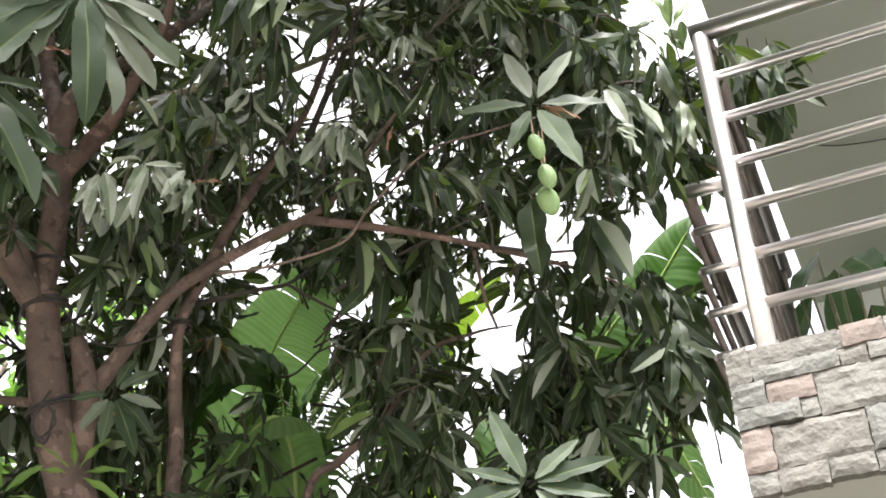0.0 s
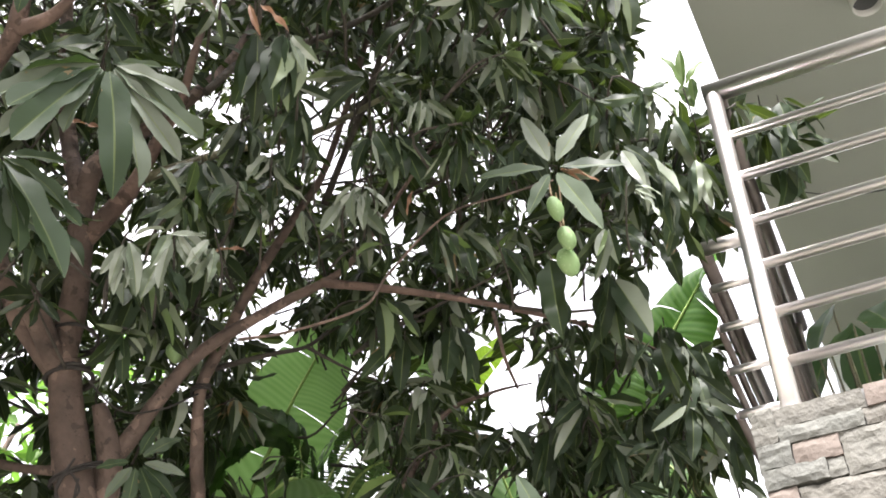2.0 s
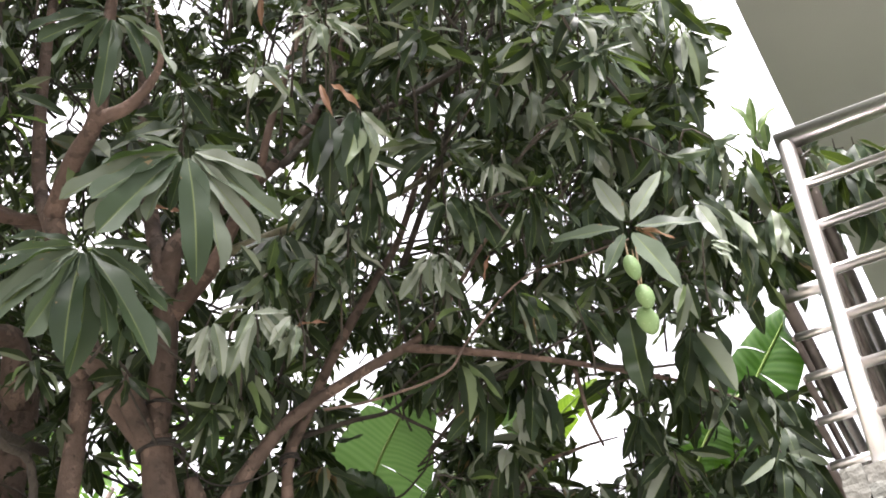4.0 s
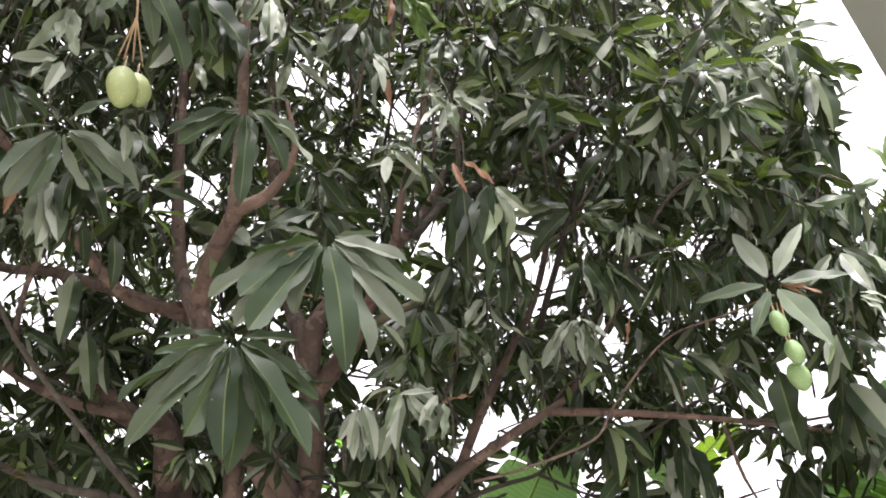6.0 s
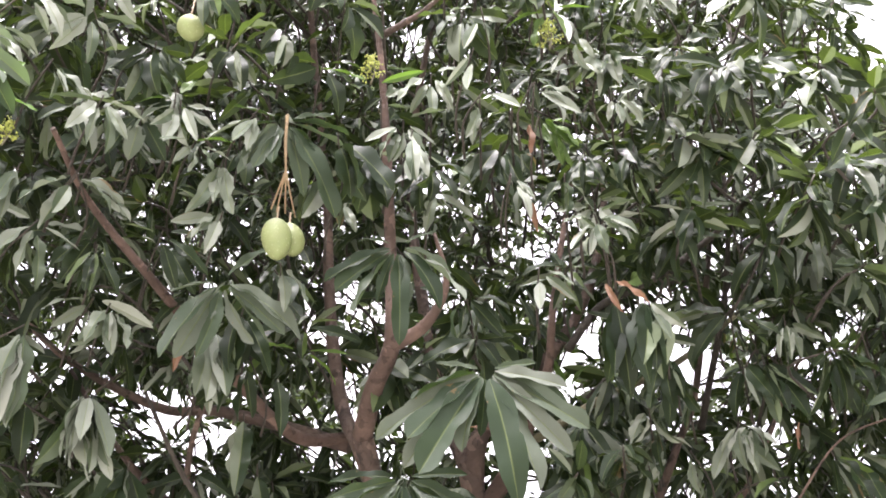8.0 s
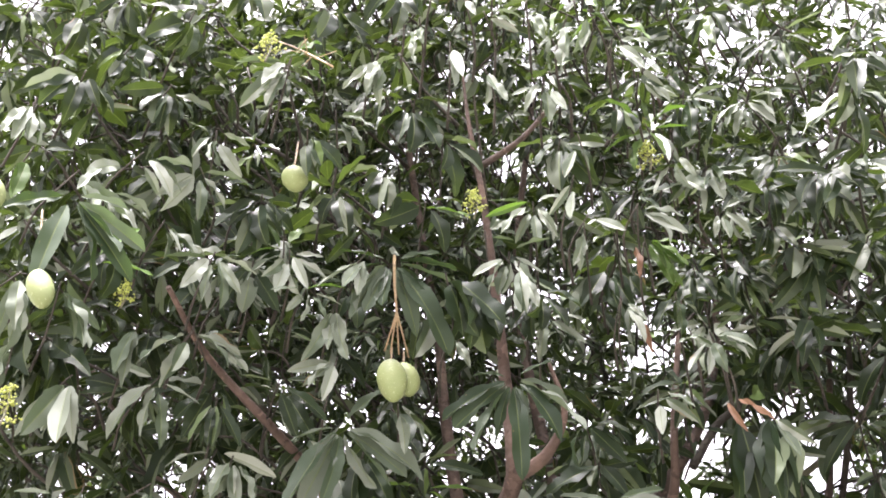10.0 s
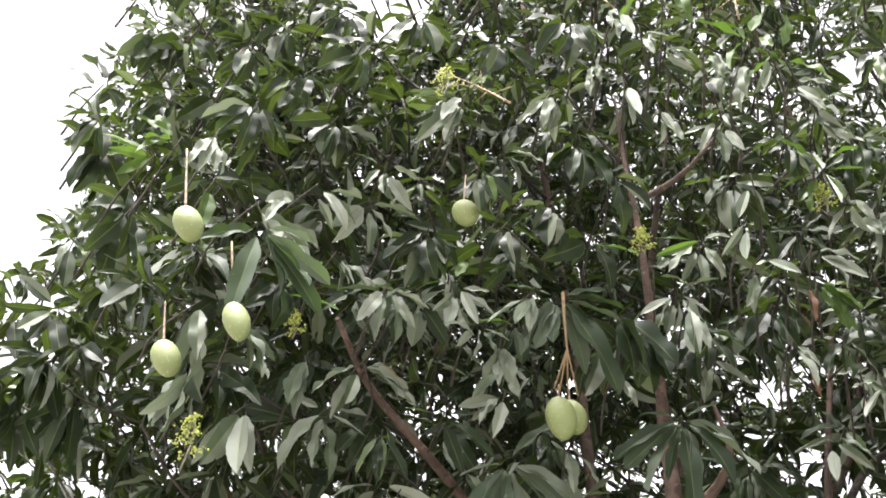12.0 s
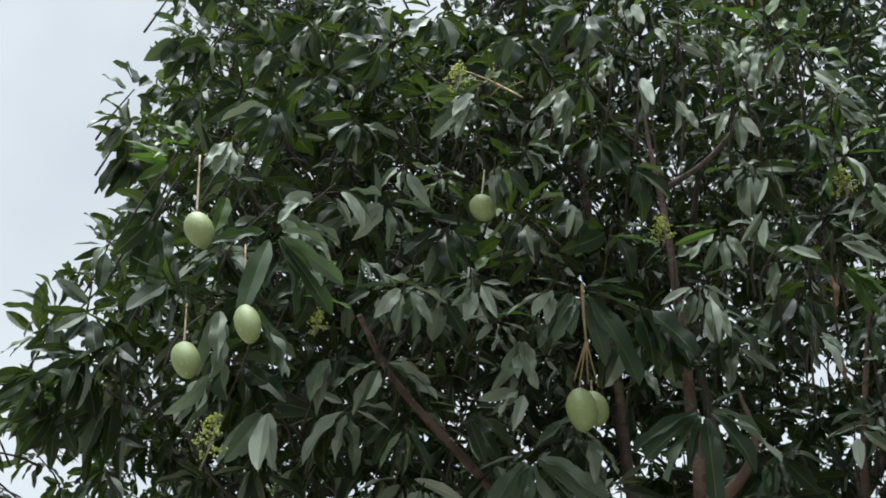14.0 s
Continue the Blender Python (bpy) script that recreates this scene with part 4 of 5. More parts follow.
fan(-1.7, 64.7, 3.35, 2, 0.14, 240, 250, DUSTY_LIT)
fan(1.0, 63.2, 3.4, 3, 0.10, -50, -20, DUSTY_LIT)
fan(-12.0, 64.9, 3.4, 3, 0.10, -20, 10, DUSTY_LIT)
fan(-7.7, 65.3, 3.4, 3, 0.10, -60, -30, DUSTY_LIT)
fan(2.8, 57.2, 3.4, 2, 0.11, -20, 0, DUSTY_LIT)
fan(0.1, 56.1, 3.35, 2, 0.13, -25, -10, DUSTY_LIT)
fan(-1.6, 55.8, 3.4, 2, 0.10, 170, 200, DUSTY_LIT)
fan(-4.6, 57.7, 3.35, 2, 0.14, 238, 252, DUSTY_LIT)
fan(-2.1, 52.1, 3.4, 2, 0.12, -50, -30, DUSTY_LIT)
fan(1.6, 50.1, 3.5, 3, 0.10, -40, 0, DUSTY_LIT)
fan(4.1, 49.6, 3.5, 3, 0.10, -20, 10, DUSTY_LIT)
fan(-35.1, 49.2, 3.4, 2, 0.15, 245, 260, DUSTY_LIT)
fan(-31.6, 49.4, 3.4, 5, 0.16, -40, 20, DUSTY_LIT)
fan(-3.7, 64.5, 3.4, 2, 0.15, 240, 260, DUSTY_LIT)
fan(0.2, 63.2, 3.4, 4, 0.12, -50, 0, DUSTY_LIT)
fan(2.1, 61.6, 3.4, 3, 0.10, -60, -20, DUSTY_LIT)
fan(-24.2, 38.2, 3.5, 6, 0.19, 235, 300, DARK)
fan(-21.7, 37.5, 3.5, 5, 0.17, 240, 300, DARK)
fan(-17.3, 38.8, 3.5, 3, 0.19, 255, 285, DARK)
fan(-18.6, 43.3, 3.4, 4, 0.15, 200, 260, DARK)
fan(-14.9, 53.7, 3.3, 5, 0.22, 288, 325, DARK)
fan(17.8, 54.5, 4, 10, 0.19, 215, 325, DARK)
fan(22.8, 52.6, 4.1, 9, 0.21, 225, 315, DARK)
fan(23.9, 49.2, 4.2, 9, 0.18, 200, 340, DARK)
fan(19.4, 50.5, 4.2, 7, 0.17, 210, 330, DARK)
fan(14.8, 44.4, 3.8, 9, 0.15, 200, 340, DARK)
fan(20.4, 43.8, 3.9, 9, 0.15, 200, 340, DARK)
fan(4.8, 38.5, 3.6, 9, 0.15, 190, 350, DARK)
fan(1.6, 40.8, 3.8, 8, 0.14, 190, 350, DARK)
fan(4.1, 46.3, 3.4, 7, 0.23, 250, 305, DARK)
fan(12.3, 42.3, 3.7, 6, 0.19, 260, 315, DARK)
fan(15.8, 37.6, 3.6, 5, 0.17, 295, 345, DARK)
fan(13.7, 36.3, 3.8, 9, 0.18, 200, 340, DARK)
fan(7.2, 38.0, 3.7, 3, 0.20, -40, -10, DARK)
fan(10.1, 55.6, 3.6, 9, 0.14, 200, 340, DARK)
fan(11.3, 52.4, 3.7, 9, 0.15, 200, 340, DARK)
fan(6.7, 52.1, 3.6, 8, 0.14, 200, 340, DARK)
fan(1.8, 51.8, 3.5, 8, 0.14, 210, 330, DARK)
fan(-5.4, 46.7, 3.5, 8, 0.14, 200, 340, DARK)
fan(12.2, 49.0, 3.8, 8, 0.14, 200, 340, DARK)
fan(7.9, 48.3, 3.7, 8, 0.14, 200, 340, DARK)
fan(-28.8, 53.0, 3.4, 7, 0.13, 200, 340, DARK)
fan(-25.4, 48.2, 3.4, 7, 0.15, 200, 340, DARK)
fan(-16.0, 51.8, 3.4, 6, 0.13, 250, 330, DARK)
fan(-29.1, 46.9, 3.4, 6, 0.13, 230, 310, DARK)
fan(-16.0, 42.2, 3.4, 4, 0.15, 250, 300, DARK)
fan(5.9, 46.2, 3.35, 6, 0.25, 245, 300, DARK)
fan(-0.3, 35.9, 3.4, 7, 0.15, 200, 330, DARK)
fan(13.8, 36.0, 3.8, 4, 0.25, 255, 285, DARK)
fan(20.6, 36.2, 3.7, 7, 0.23, 245, 300, DARK)
fan(23.7, 35.2, 3.8, 7, 0.23, 245, 300, DARK)
fan(17.9, 36.8, 3.5, 5, 0.15, -60, -5, DARK)
fan(11.2, 35.0, 3.9, 10, 0.20, 210, 330, DARK)
fan(14.6, 33.4, 4, 9, 0.21, 215, 325, DARK)
fan(17.4, 34.4, 4, 7, 0.20, 240, 300, DARK)
fan(5.6, 40.2, 3.7, 9, 0.15, 190, 350, DARK)
fan(2.3, 40.0, 3.7, 8, 0.15, 190, 350, DARK)
fan(16.9, 44.3, 3.9, 8, 0.14, 200, 340, DARK)
fan(23.5, 45.1, 4, 8, 0.15, 200, 340, DARK)
fan(23.9, 43.2, 4, 9, 0.16, 200, 340, DARK)
fan(25.9, 45.9, 4.1, 9, 0.18, 200, 340, DARK)
fan(27.0, 47.9, 4.1, 9, 0.18, 210, 330, DARK)
fan(26.3, 49.6, 4.1, 9, 0.18, 210, 330, DARK)
fan(20.5, 48.3, 4, 8, 0.16, 200, 340, DARK)
fan(19.4, 41.4, 3.8, 8, 0.16, 200, 340, DARK)
fan(25.3, 40.4, 3.7, 9, 0.15, 210, 330, DARK)
fan(25.4, 36.8, 3.8, 9, 0.20, 220, 320, DARK)
fan(11.1, 42.3, 3.7, 8, 0.15, 200, 340, DARK)
fan(9.4, 48.9, 3.7, 8, 0.15, 200, 340, DARK)
fan(12.2, 27.3, 3.9, 9, 0.18, 200, 340, DARK)
fan(14.7, 25.5, 3.9, 8, 0.17, 200, 340, DARK)
fan(19.6, 29.0, 4, 8, 0.17, 220, 320, DARK)
fan(22.8, 26.2, 3.9, 10, 0.16, 190, 350, DARK)
fan(20.9, 25.6, 3.9, 9, 0.16, 190, 350, DARK)
fan(25.0, 27.7, 3.9, 10, 0.16, 200, 340, DARK)
fan(26.6, 29.2, 3.9, 10, 0.16, 200, 340, DARK)
fan(27.0, 26.2, 3.9, 7, 0.19, 240, 300, DARK)
fan(25.0, 24.8, 3.9, 9, 0.16, 190, 350, DARK)
fan(29.1, 40.6, 4.6, 10, 0.19, 190, 350, DARK)
fan(27.8, 39.3, 4.6, 10, 0.20, 200, 340, DARK)
fan(29.3, 37.5, 4.6, 8, 0.23, 240, 320, DARK)
fan(27.4, 41.6, 4.6, 6, 0.16, 150, 300, DARK)
fan(26.6, 36.5, 4.4, 8, 0.22, 240, 300, DARK)
fan(34.7, 39.5, 4.3, 6, 0.17, -50, 60, DARK)
fan(33.9, 39.4, 4.3, 5, 0.23, 240, 300, DARK)
fan(17.6, 32.6, 4, 5, 0.19, 250, 290, DARK)
fan(24.9, 33.2, 3.9, 2, 0.15, 30, 50, DARK)
fan(0.6, 39.4, 3.7, 9, 0.16, 200, 340, DARK)
fan(3.4, 42.7, 3.8, 8, 0.17, 220, 320, DARK)
fan(8.1, 41.8, 3.8, 9, 0.16, 200, 340, DARK)
fan(0.3, 37.5, 3.6, 6, 0.12, 200, 340, DARK)
fan(13.5, 43.8, 3.8, 8, 0.16, 200, 340, DARK)
fan(10.1, 44.8, 3.8, 8, 0.16, 200, 340, DARK)
fan(16.1, 41.6, 3.7, 8, 0.15, 200, 340, DARK)
fan(19.8, 44.5, 3.8, 8, 0.15, 200, 340, DARK)
fan(23.6, 44.3, 3.9, 8, 0.15, 200, 340, DARK)
fan(17.6, 39.5, 3.6, 8, 0.16, 210, 330, DARK)
fan(14.6, 37.8, 3.6, 8, 0.16, 210, 330, DARK)
fan(16.4, 36.5, 3.6, 7, 0.18, 240, 300, DARK)
fan(24.0, 37.3, 3.7, 9, 0.16, 210, 330, DARK)
fan(24.9, 35.6, 3.9, 8, 0.21, 240, 300, DARK)
fan(12.6, 33.4, 3.9, 8, 0.19, 230, 310, DARK)
fan(15.0, 33.9, 3.9, 6, 0.19, 240, 300, DARK)
fan(-1.2, 35.7, 3.9, 8, 0.21, 240, 300, DARK)
fan(1.1, 31.2, 4.1, 7, 0.18, 200, 340, DARK)
fan(-26.9, 59.1, 3.4, 5, 0.14, 275, 345, DARK)
fan(-33.1, 52.2, 3.5, 6, 0.13, 200, 340, DARK)
fan(-54.6, 60.5, 4.2, 9, 0.15, 50, 300, DARK)
fan(-51.7, 58.4, 4.2, 8, 0.15, 170, 300, DARK)
fan(-53.0, 55.3, 4.2, 9, 0.13, 60, 300, DARK)
fan(-52.2, 54.2, 4.1, 8, 0.15, 190, 300, DARK)
fan(-51.0, 53.2, 4.1, 9, 0.15, 170, 290, DARK)
fan(-48.6, 52.5, 4, 7, 0.16, 240, 290, DARK)
fan(-49.5, 49.4, 4.1, 9, 0.13, 100, 290, DARK)
fan(-47.5, 50.7, 4, 9, 0.14, 170, 300, DARK)
fan(-50.5, 45.8, 4, 9, 0.14, 110, 290, DARK)
fan(-49.9, 43.5, 3.9, 8, 0.15, 190, 300, DARK)
fan(-48.1, 44.9, 3.9, 9, 0.15, 190, 320, DARK)
fan(-48.2, 42.6, 3.9, 8, 0.15, 190, 320, DARK)
fan(-45.5, 43.7, 3.9, 8, 0.17, 220, 300, DARK)
fan(-48.6, 46.7, 4, 8, 0.15, 170, 330, DARK)
fan(-51.0, 63.6, 4.2, 9, 0.15, 100, 330, DARK)
fan(-51.3, 61.6, 4.2, 9, 0.15, 170, 330, DARK)
fan(-47.5, 63.2, 4.2, 9, 0.15, 190, 350, DARK)
fan(-49.8, 59.0, 4.2, 9, 0.15, 190, 350, DARK)
fan(-47.7, 61.0, 4.2, 9, 0.15, 190, 350, DARK)
fan(-43.1, 61.3, 4.2, 9, 0.15, 190, 350, DARK)
fan(-42.7, 58.3, 4.1, 9, 0.15, 190, 350, DARK)
fan(-40.0, 60.0, 4.1, 9, 0.15, 190, 350, DARK)
fan(-39.3, 63.0, 4.1, 9, 0.15, 190, 350, DARK)
fan(-45.9, 57.5, 4.1, 9, 0.15, 190, 350, DARK)
fan(-48.8, 56.4, 4.1, 9, 0.15, 190, 350, DARK)
fan(-49.8, 64.3, 4.3, 9, 0.15, 60, 330, DARK)
fan(-44.3, 65.9, 4.3, 9, 0.15, 60, 330, DARK)
fan(-39.3, 67.4, 4.3, 9, 0.15, 190, 350, DARK)
fan(-34.2, 67.6, 4.3, 9, 0.15, 190, 350, DARK)
fan(-29.0, 68.7, 4.3, 9, 0.15, 190, 350, DARK)
fan(-23.2, 68.8, 4.2, 9, 0.15, 190, 350, DARK)
fan(-16.6, 68.2, 4.1, 9, 0.16, 190, 350, DARK)
fan(-5.2, 67.8, 4.1, 9, 0.16, 190, 350, DARK)
fan(5.0, 67.0, 4.1, 9, 0.16, 190, 350, DARK)
fan(11.3, 66.6, 4.1, 9, 0.16, 190, 350, DARK)
fan(0.1, 54.4, 3.35, 3, 0.15, -40, 0, YOUNG)
fan(30.1, 41.8, 4.6, 3, 0.15, 80, 125, YOUNG)
fan(-46.1, 54.6, 3.3, 2, 0.19, 262, 275, YOUNG)
fan(-49.2, 55.3, 3.4, 4, 0.14, 160, 200, YOUNG)
fan(-29.6, 61.9, 3.4, 4, 0.14, -20, 60, YOUNG)
fan(0.2, 54.6, 3.4, 3, 0.16, -60, -20, YOUNG)
fan(1.8, 59.4, 3.4, 7, 0.15, -30, 200, YOUNG)
fan(-0.3, 64.5, 3.4, 4, 0.16, 0, 190, YOUNG)
fan(-49.8, 54.1, 3.5, 5, 0.15, 160, 230, YOUNG)
fan(-10.9, 67.5, 3.6, 6, 0.17, -20, 200, YOUNG)
fan(-2.8, 65.0, 3.5, 5, 0.17, 0, 180, YOUNG)
fan(-12.5, 53.1, 3.4, 7, 0.16, 240, 330, DARK)
fan(-10.0, 54.5, 3.4, 7, 0.13, 220, 340, DUSTY_LIT)
fan(-29.1, 55.8, 3.5, 8, 0.13, 200, 340, DARK)
fan(-33.8, 57.9, 3.5, 6, 0.12, 200, 330, DUSTY_LIT)
fan(-38.0, 58.9, 3.7, 9, 0.14, 200, 340, DARK)
fan(-42.0, 59.7, 3.8, 9, 0.14, 190, 340, DARK)
fan(-46.3, 60.0, 3.9, 9, 0.15, 190, 340, DARK)
fan(-34.6, 64.3, 3.7, 9, 0.14, 200, 340, DARK)
fan(-26.6, 64.2, 3.7, 9, 0.14, 200, 340, DARK)
fan(-20.4, 65.7, 3.6, 9, 0.14, 200, 340, DARK)
fan(-23.2, 56.7, 3.5, 8, 0.14, 200, 340, DARK)
fan(-26.8, 54.1, 3.5, 8, 0.14, 200, 340, DARK)
fan(-26.8, 53.8, 3.4, 4, 0.10, 0, 180, YOUNG)
fan(-22.6, 51.8, 3.35, 4, 0.19, 240, 285, DUSTY_LIT)
fan(-20.8, 54.3, 3.35, 4, 0.15, 200, 270, DUSTY_LIT)
fan(-15.3, 52.0, 3.4, 5, 0.16, 240, 300, DUSTY_LIT)
fan(-7.9, 52.8, 3.5, 9, 0.15, 200, 340, DARK)
fan(-2.5, 53.3, 3.6, 9, 0.16, 200, 340, DARK)
fan(3.4, 52.7, 3.6, 9, 0.16, 200, 340, DARK)
fan(7.4, 50.9, 3.7, 9, 0.16, 200, 340, DARK)
fan(7.3, 55.1, 3.6, 6, 0.11, 200, 340, DUSTY_LIT)
fan(11.5, 56.3, 3.8, 9, 0.16, 200, 340, DARK)
fan(10.3, 59.0, 3.7, 7, 0.12, 200, 340, DUSTY_LIT)
fan(5.7, 60.1, 3.6, 8, 0.15, 200, 340, DARK)
fan(9.7, 63.1, 3.8, 9, 0.15, 200, 340, DARK)
fan(14.9, 61.0, 3.9, 9, 0.16, 200, 340, DARK)
fan(-6.4, 62.0, 3.4, 5, 0.12, 210, 330, DUSTY_LIT)
fan(-3.9, 59.4, 3.4, 4, 0.11, 200, 330, DUSTY_LIT)
fan(-0.1, 60.7, 3.5, 7, 0.13, 200, 340, DARK)
fan(-15.3, 59.5, 3.5, 8, 0.14, 200, 340, DARK)
fan(-18.4, 60.9, 3.5, 8, 0.14, 200, 340, DARK)
fan(-19.8, 57.9, 3.5, 8, 0.14, 200, 340, DARK)
fan(-16.4, 56.5, 3.5, 8, 0.14, 200, 340, DARK)
fan(-21.4, 52.6, 3.5, 7, 0.14, 200, 340, DARK)
fan(-29.6, 52.7, 3.5, 8, 0.14, 200, 340, DARK)
fan(-43.3, 49.7, 3.3, 4, 0.17, 260, 300, DUSTY_LIT)
fan(-42.1, 47.2, 3.3, 4, 0.17, 240, 280, DUSTY_LIT)
fan(-38.1, 46.4, 3.3, 6, 0.17, 225, 300, DUSTY_LIT)
fan(-32.9, 47.2, 3.4, 5, 0.16, 200, 320, DUSTY_LIT)
fan(-29.3, 47.3, 3.5, 8, 0.15, 200, 340, DARK)
fan(-24.9, 47.6, 3.5, 8, 0.15, 200, 340, DARK)
fan(-38.1, 51.8, 3.5, 8, 0.14, 200, 340, DARK)
fan(-35.6, 53.7, 3.4, 5, 0.14, -50, -10, DUSTY_LIT)
fan(-46.0, 49.6, 3.6, 8, 0.15, 200, 340, DARK)
fan(-48.5, 51.8, 3.7, 8, 0.15, 200, 340, DARK)
fan(-38.4, 62.1, 3.7, 9, 0.14, 200, 340, DARK)
fan(-44.7, 58.1, 3.6, 8, 0.14, 200, 340, DARK)
fan(6.0, 57.2, 3.5, 8, 0.14, 200, 340, DARK)
fan(9.5, 54.0, 3.6, 9, 0.14, 200, 340, DARK)
fan(14.4, 55.0, 3.8, 9, 0.15, 200, 340, DARK)
fan(7.0, 52.5, 3.6, 8, 0.14, 200, 340, DARK)
fan(16.2, 51.7, 3.8, 9, 0.15, 200, 340, DARK)
fan(9.5, 48.4, 3.7, 9, 0.15, 200, 340, DARK)
fan(3.6, 50.5, 3.5, 5, 0.11, 200, 340, DUSTY_LIT)
fan(3.7, 58.0, 3.4, 5, 0.12, 200, 340, DUSTY_LIT)
fan(11.1, 44.6, 3.7, 9, 0.16, 200, 340, DARK)
fan(6.6, 43.3, 3.6, 9, 0.16, 200, 340, DARK)
fan(1.3, 40.7, 3.7, 9, 0.17, 200, 340, DARK)
fan(9.6, 39.4, 3.7, 7, 0.15, 200, 340, DUSTY_LIT)
fan(-19.5, 45.5, 3.4, 6, 0.17, 240, 300, DARK)
fan(-28.4, 44.7, 3.4, 6, 0.15, 220, 320, DUSTY_LIT)
fan(-35.4, 42.3, 3.3, 5, 0.22, 250, 290, DUSTY_LIT)
fan(-31.8, 42.9, 3.3, 5, 0.22, 250, 290, DUSTY_LIT)
fan(-27.5, 41.0, 3.3, 6, 0.18, 240, 300, DUSTY_LIT)
fan(-29.3, 55.4, 3.5, 8, 0.14, 200, 340, DARK)
fan(-34.2, 56.2, 3.5, 6, 0.15, 200, 340, DUSTY_LIT)
fan(-40.1, 54.0, 3.4, 6, 0.16, -50, 20, DUSTY_LIT)
fan(-30.1, 53.0, 3.5, 7, 0.14, 200, 340, DARK)
fan(-5.3, 59.2, 3.5, 8, 0.14, 200, 340, DARK)
fan(-7.4, 51.6, 3.5, 7, 0.13, 200, 340, DUSTY_LIT)
fan(27.6, 31.4, 4.1, 8, 0.18, 230, 310, DARK)
fan(21.6, 29.9, 3.95, 8, 0.17, 200, 340, DARK)
fan(25.7, 29.8, 4.0, 8, 0.17, 210, 330, DARK)
fan(27.4, 29.6, 4.0, 8, 0.18, 215, 325, DARK)
fan(28.2, 27.8, 4.0, 8, 0.18, 215, 325, DARK)
fan(22.5, 28.0, 3.95, 8, 0.16, 200, 340, DARK)
fan(26.3, 27.6, 4.0, 8, 0.17, 200, 340, DARK)
fan(19.4, 28.2, 4.0, 7, 0.16, 200, 340, DARK)
fan(27.8, 25.9, 4.0, 8, 0.17, 215, 325, DARK)
fan(26.0, 33.0, 4.3, 5, 0.16, 240, 300, DARK)
fan(17.6, 29.2, 4.0, 7, 0.16, 210, 330, DARK)
fan(-21.0, 44.6, 3.4, 6, 0.2, 240, 300, DUSTY_LIT)
fan(-19.0, 43.6, 3.42, 7, 0.21, 240, 300, DARK)
fan(-17.0, 42.9, 3.42, 6, 0.2, 240, 300, DARK)
fan(-15.2, 42.3, 3.4, 6, 0.2, 245, 300, DUSTY_LIT)
fan(-17.8, 38.3, 3.4, 6, 0.2, 240, 300, DARK)
fan(-14.9, 38.0, 3.42, 6, 0.2, 245, 300, DARK)
fan(-15.9, 35.2, 3.42, 5, 0.17, 240, 300, DUSTY_LIT)
fan(-18.5, 41.0, 3.42, 5, 0.2, 250, 290, DARK)
fan(28.6, 41.6, 4.0, 3, 0.2, 240, 300, DARK)
fan(29.6, 42.4, 4.05, 3, 0.17, 60, 110, YOUNG)
fan(29.4, 39.4, 3.8, 5, 0.2, 240, 310, DARK)
fan(27.6, 39.3, 3.85, 5, 0.21, 240, 300, DARK)
fan(26.2, 40.2, 3.85, 6, 0.19, 230, 310, DARK)
fan(28.0, 37.9, 3.9, 5, 0.2, 245, 300, DARK)
fan(33.6, 41.4, 4.3, 4, 0.22, 200, 300, DARK)
fan(34.6, 41.2, 4.3, 4, 0.22, 230, 340, DARK)
fan(33.6, 40.4, 4.3, 3, 0.22, 240, 290, DARK)
fan(25.4, 42.8, 3.9, 6, 0.17, 210, 330, DARK)
fan(22.0, 32.4, 4.0, 5, 0.18, 240, 310, DARK)
fan(25.6, 32.3, 4.0, 6, 0.19, 235, 300, DARK)
fan(20.3, 32.0, 4.0, 6, 0.17, 230, 310, DARK)
fan(23.9, 32.6, 4.05, 5, 0.17, 240, 300, DARK)
fan(26.8, 31.8, 4.05, 6, 0.18, 235, 305, DARK)
fan(21.0, 30.2, 4.0, 7, 0.16, 215, 330, DARK)
fan(24.2, 29.2, 4.0, 7, 0.17, 210, 330, DARK)
fan(27.0, 30.4, 4.0, 7, 0.17, 215, 325, DARK)

joined_leaves("outer_leaves", DUSTY_LIT, LEAF_DUSTY_LIT, tree, "dusty grey-green mango leaves with sky light painted into their colour", gf, NEAR_SHAPES)
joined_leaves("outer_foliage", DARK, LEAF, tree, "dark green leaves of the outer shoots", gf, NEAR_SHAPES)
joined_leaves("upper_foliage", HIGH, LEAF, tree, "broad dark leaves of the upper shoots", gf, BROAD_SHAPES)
joined_leaves("young_leaves", YOUNG, LEAF_FRESH, tree, "fresh yellow-green mango leaves", gf, NEAR_SHAPES)
tagged(part("twig_mass", fan_twigs, BARK_DARK, tree), kind="stuff")

# ---- flower panicles and dry leaves ----
FLOWER = plain_material("yellow_green_flower", (0.3, 0.36, 0.06), (0.45, 0.5, 0.12), 40, 0.7)


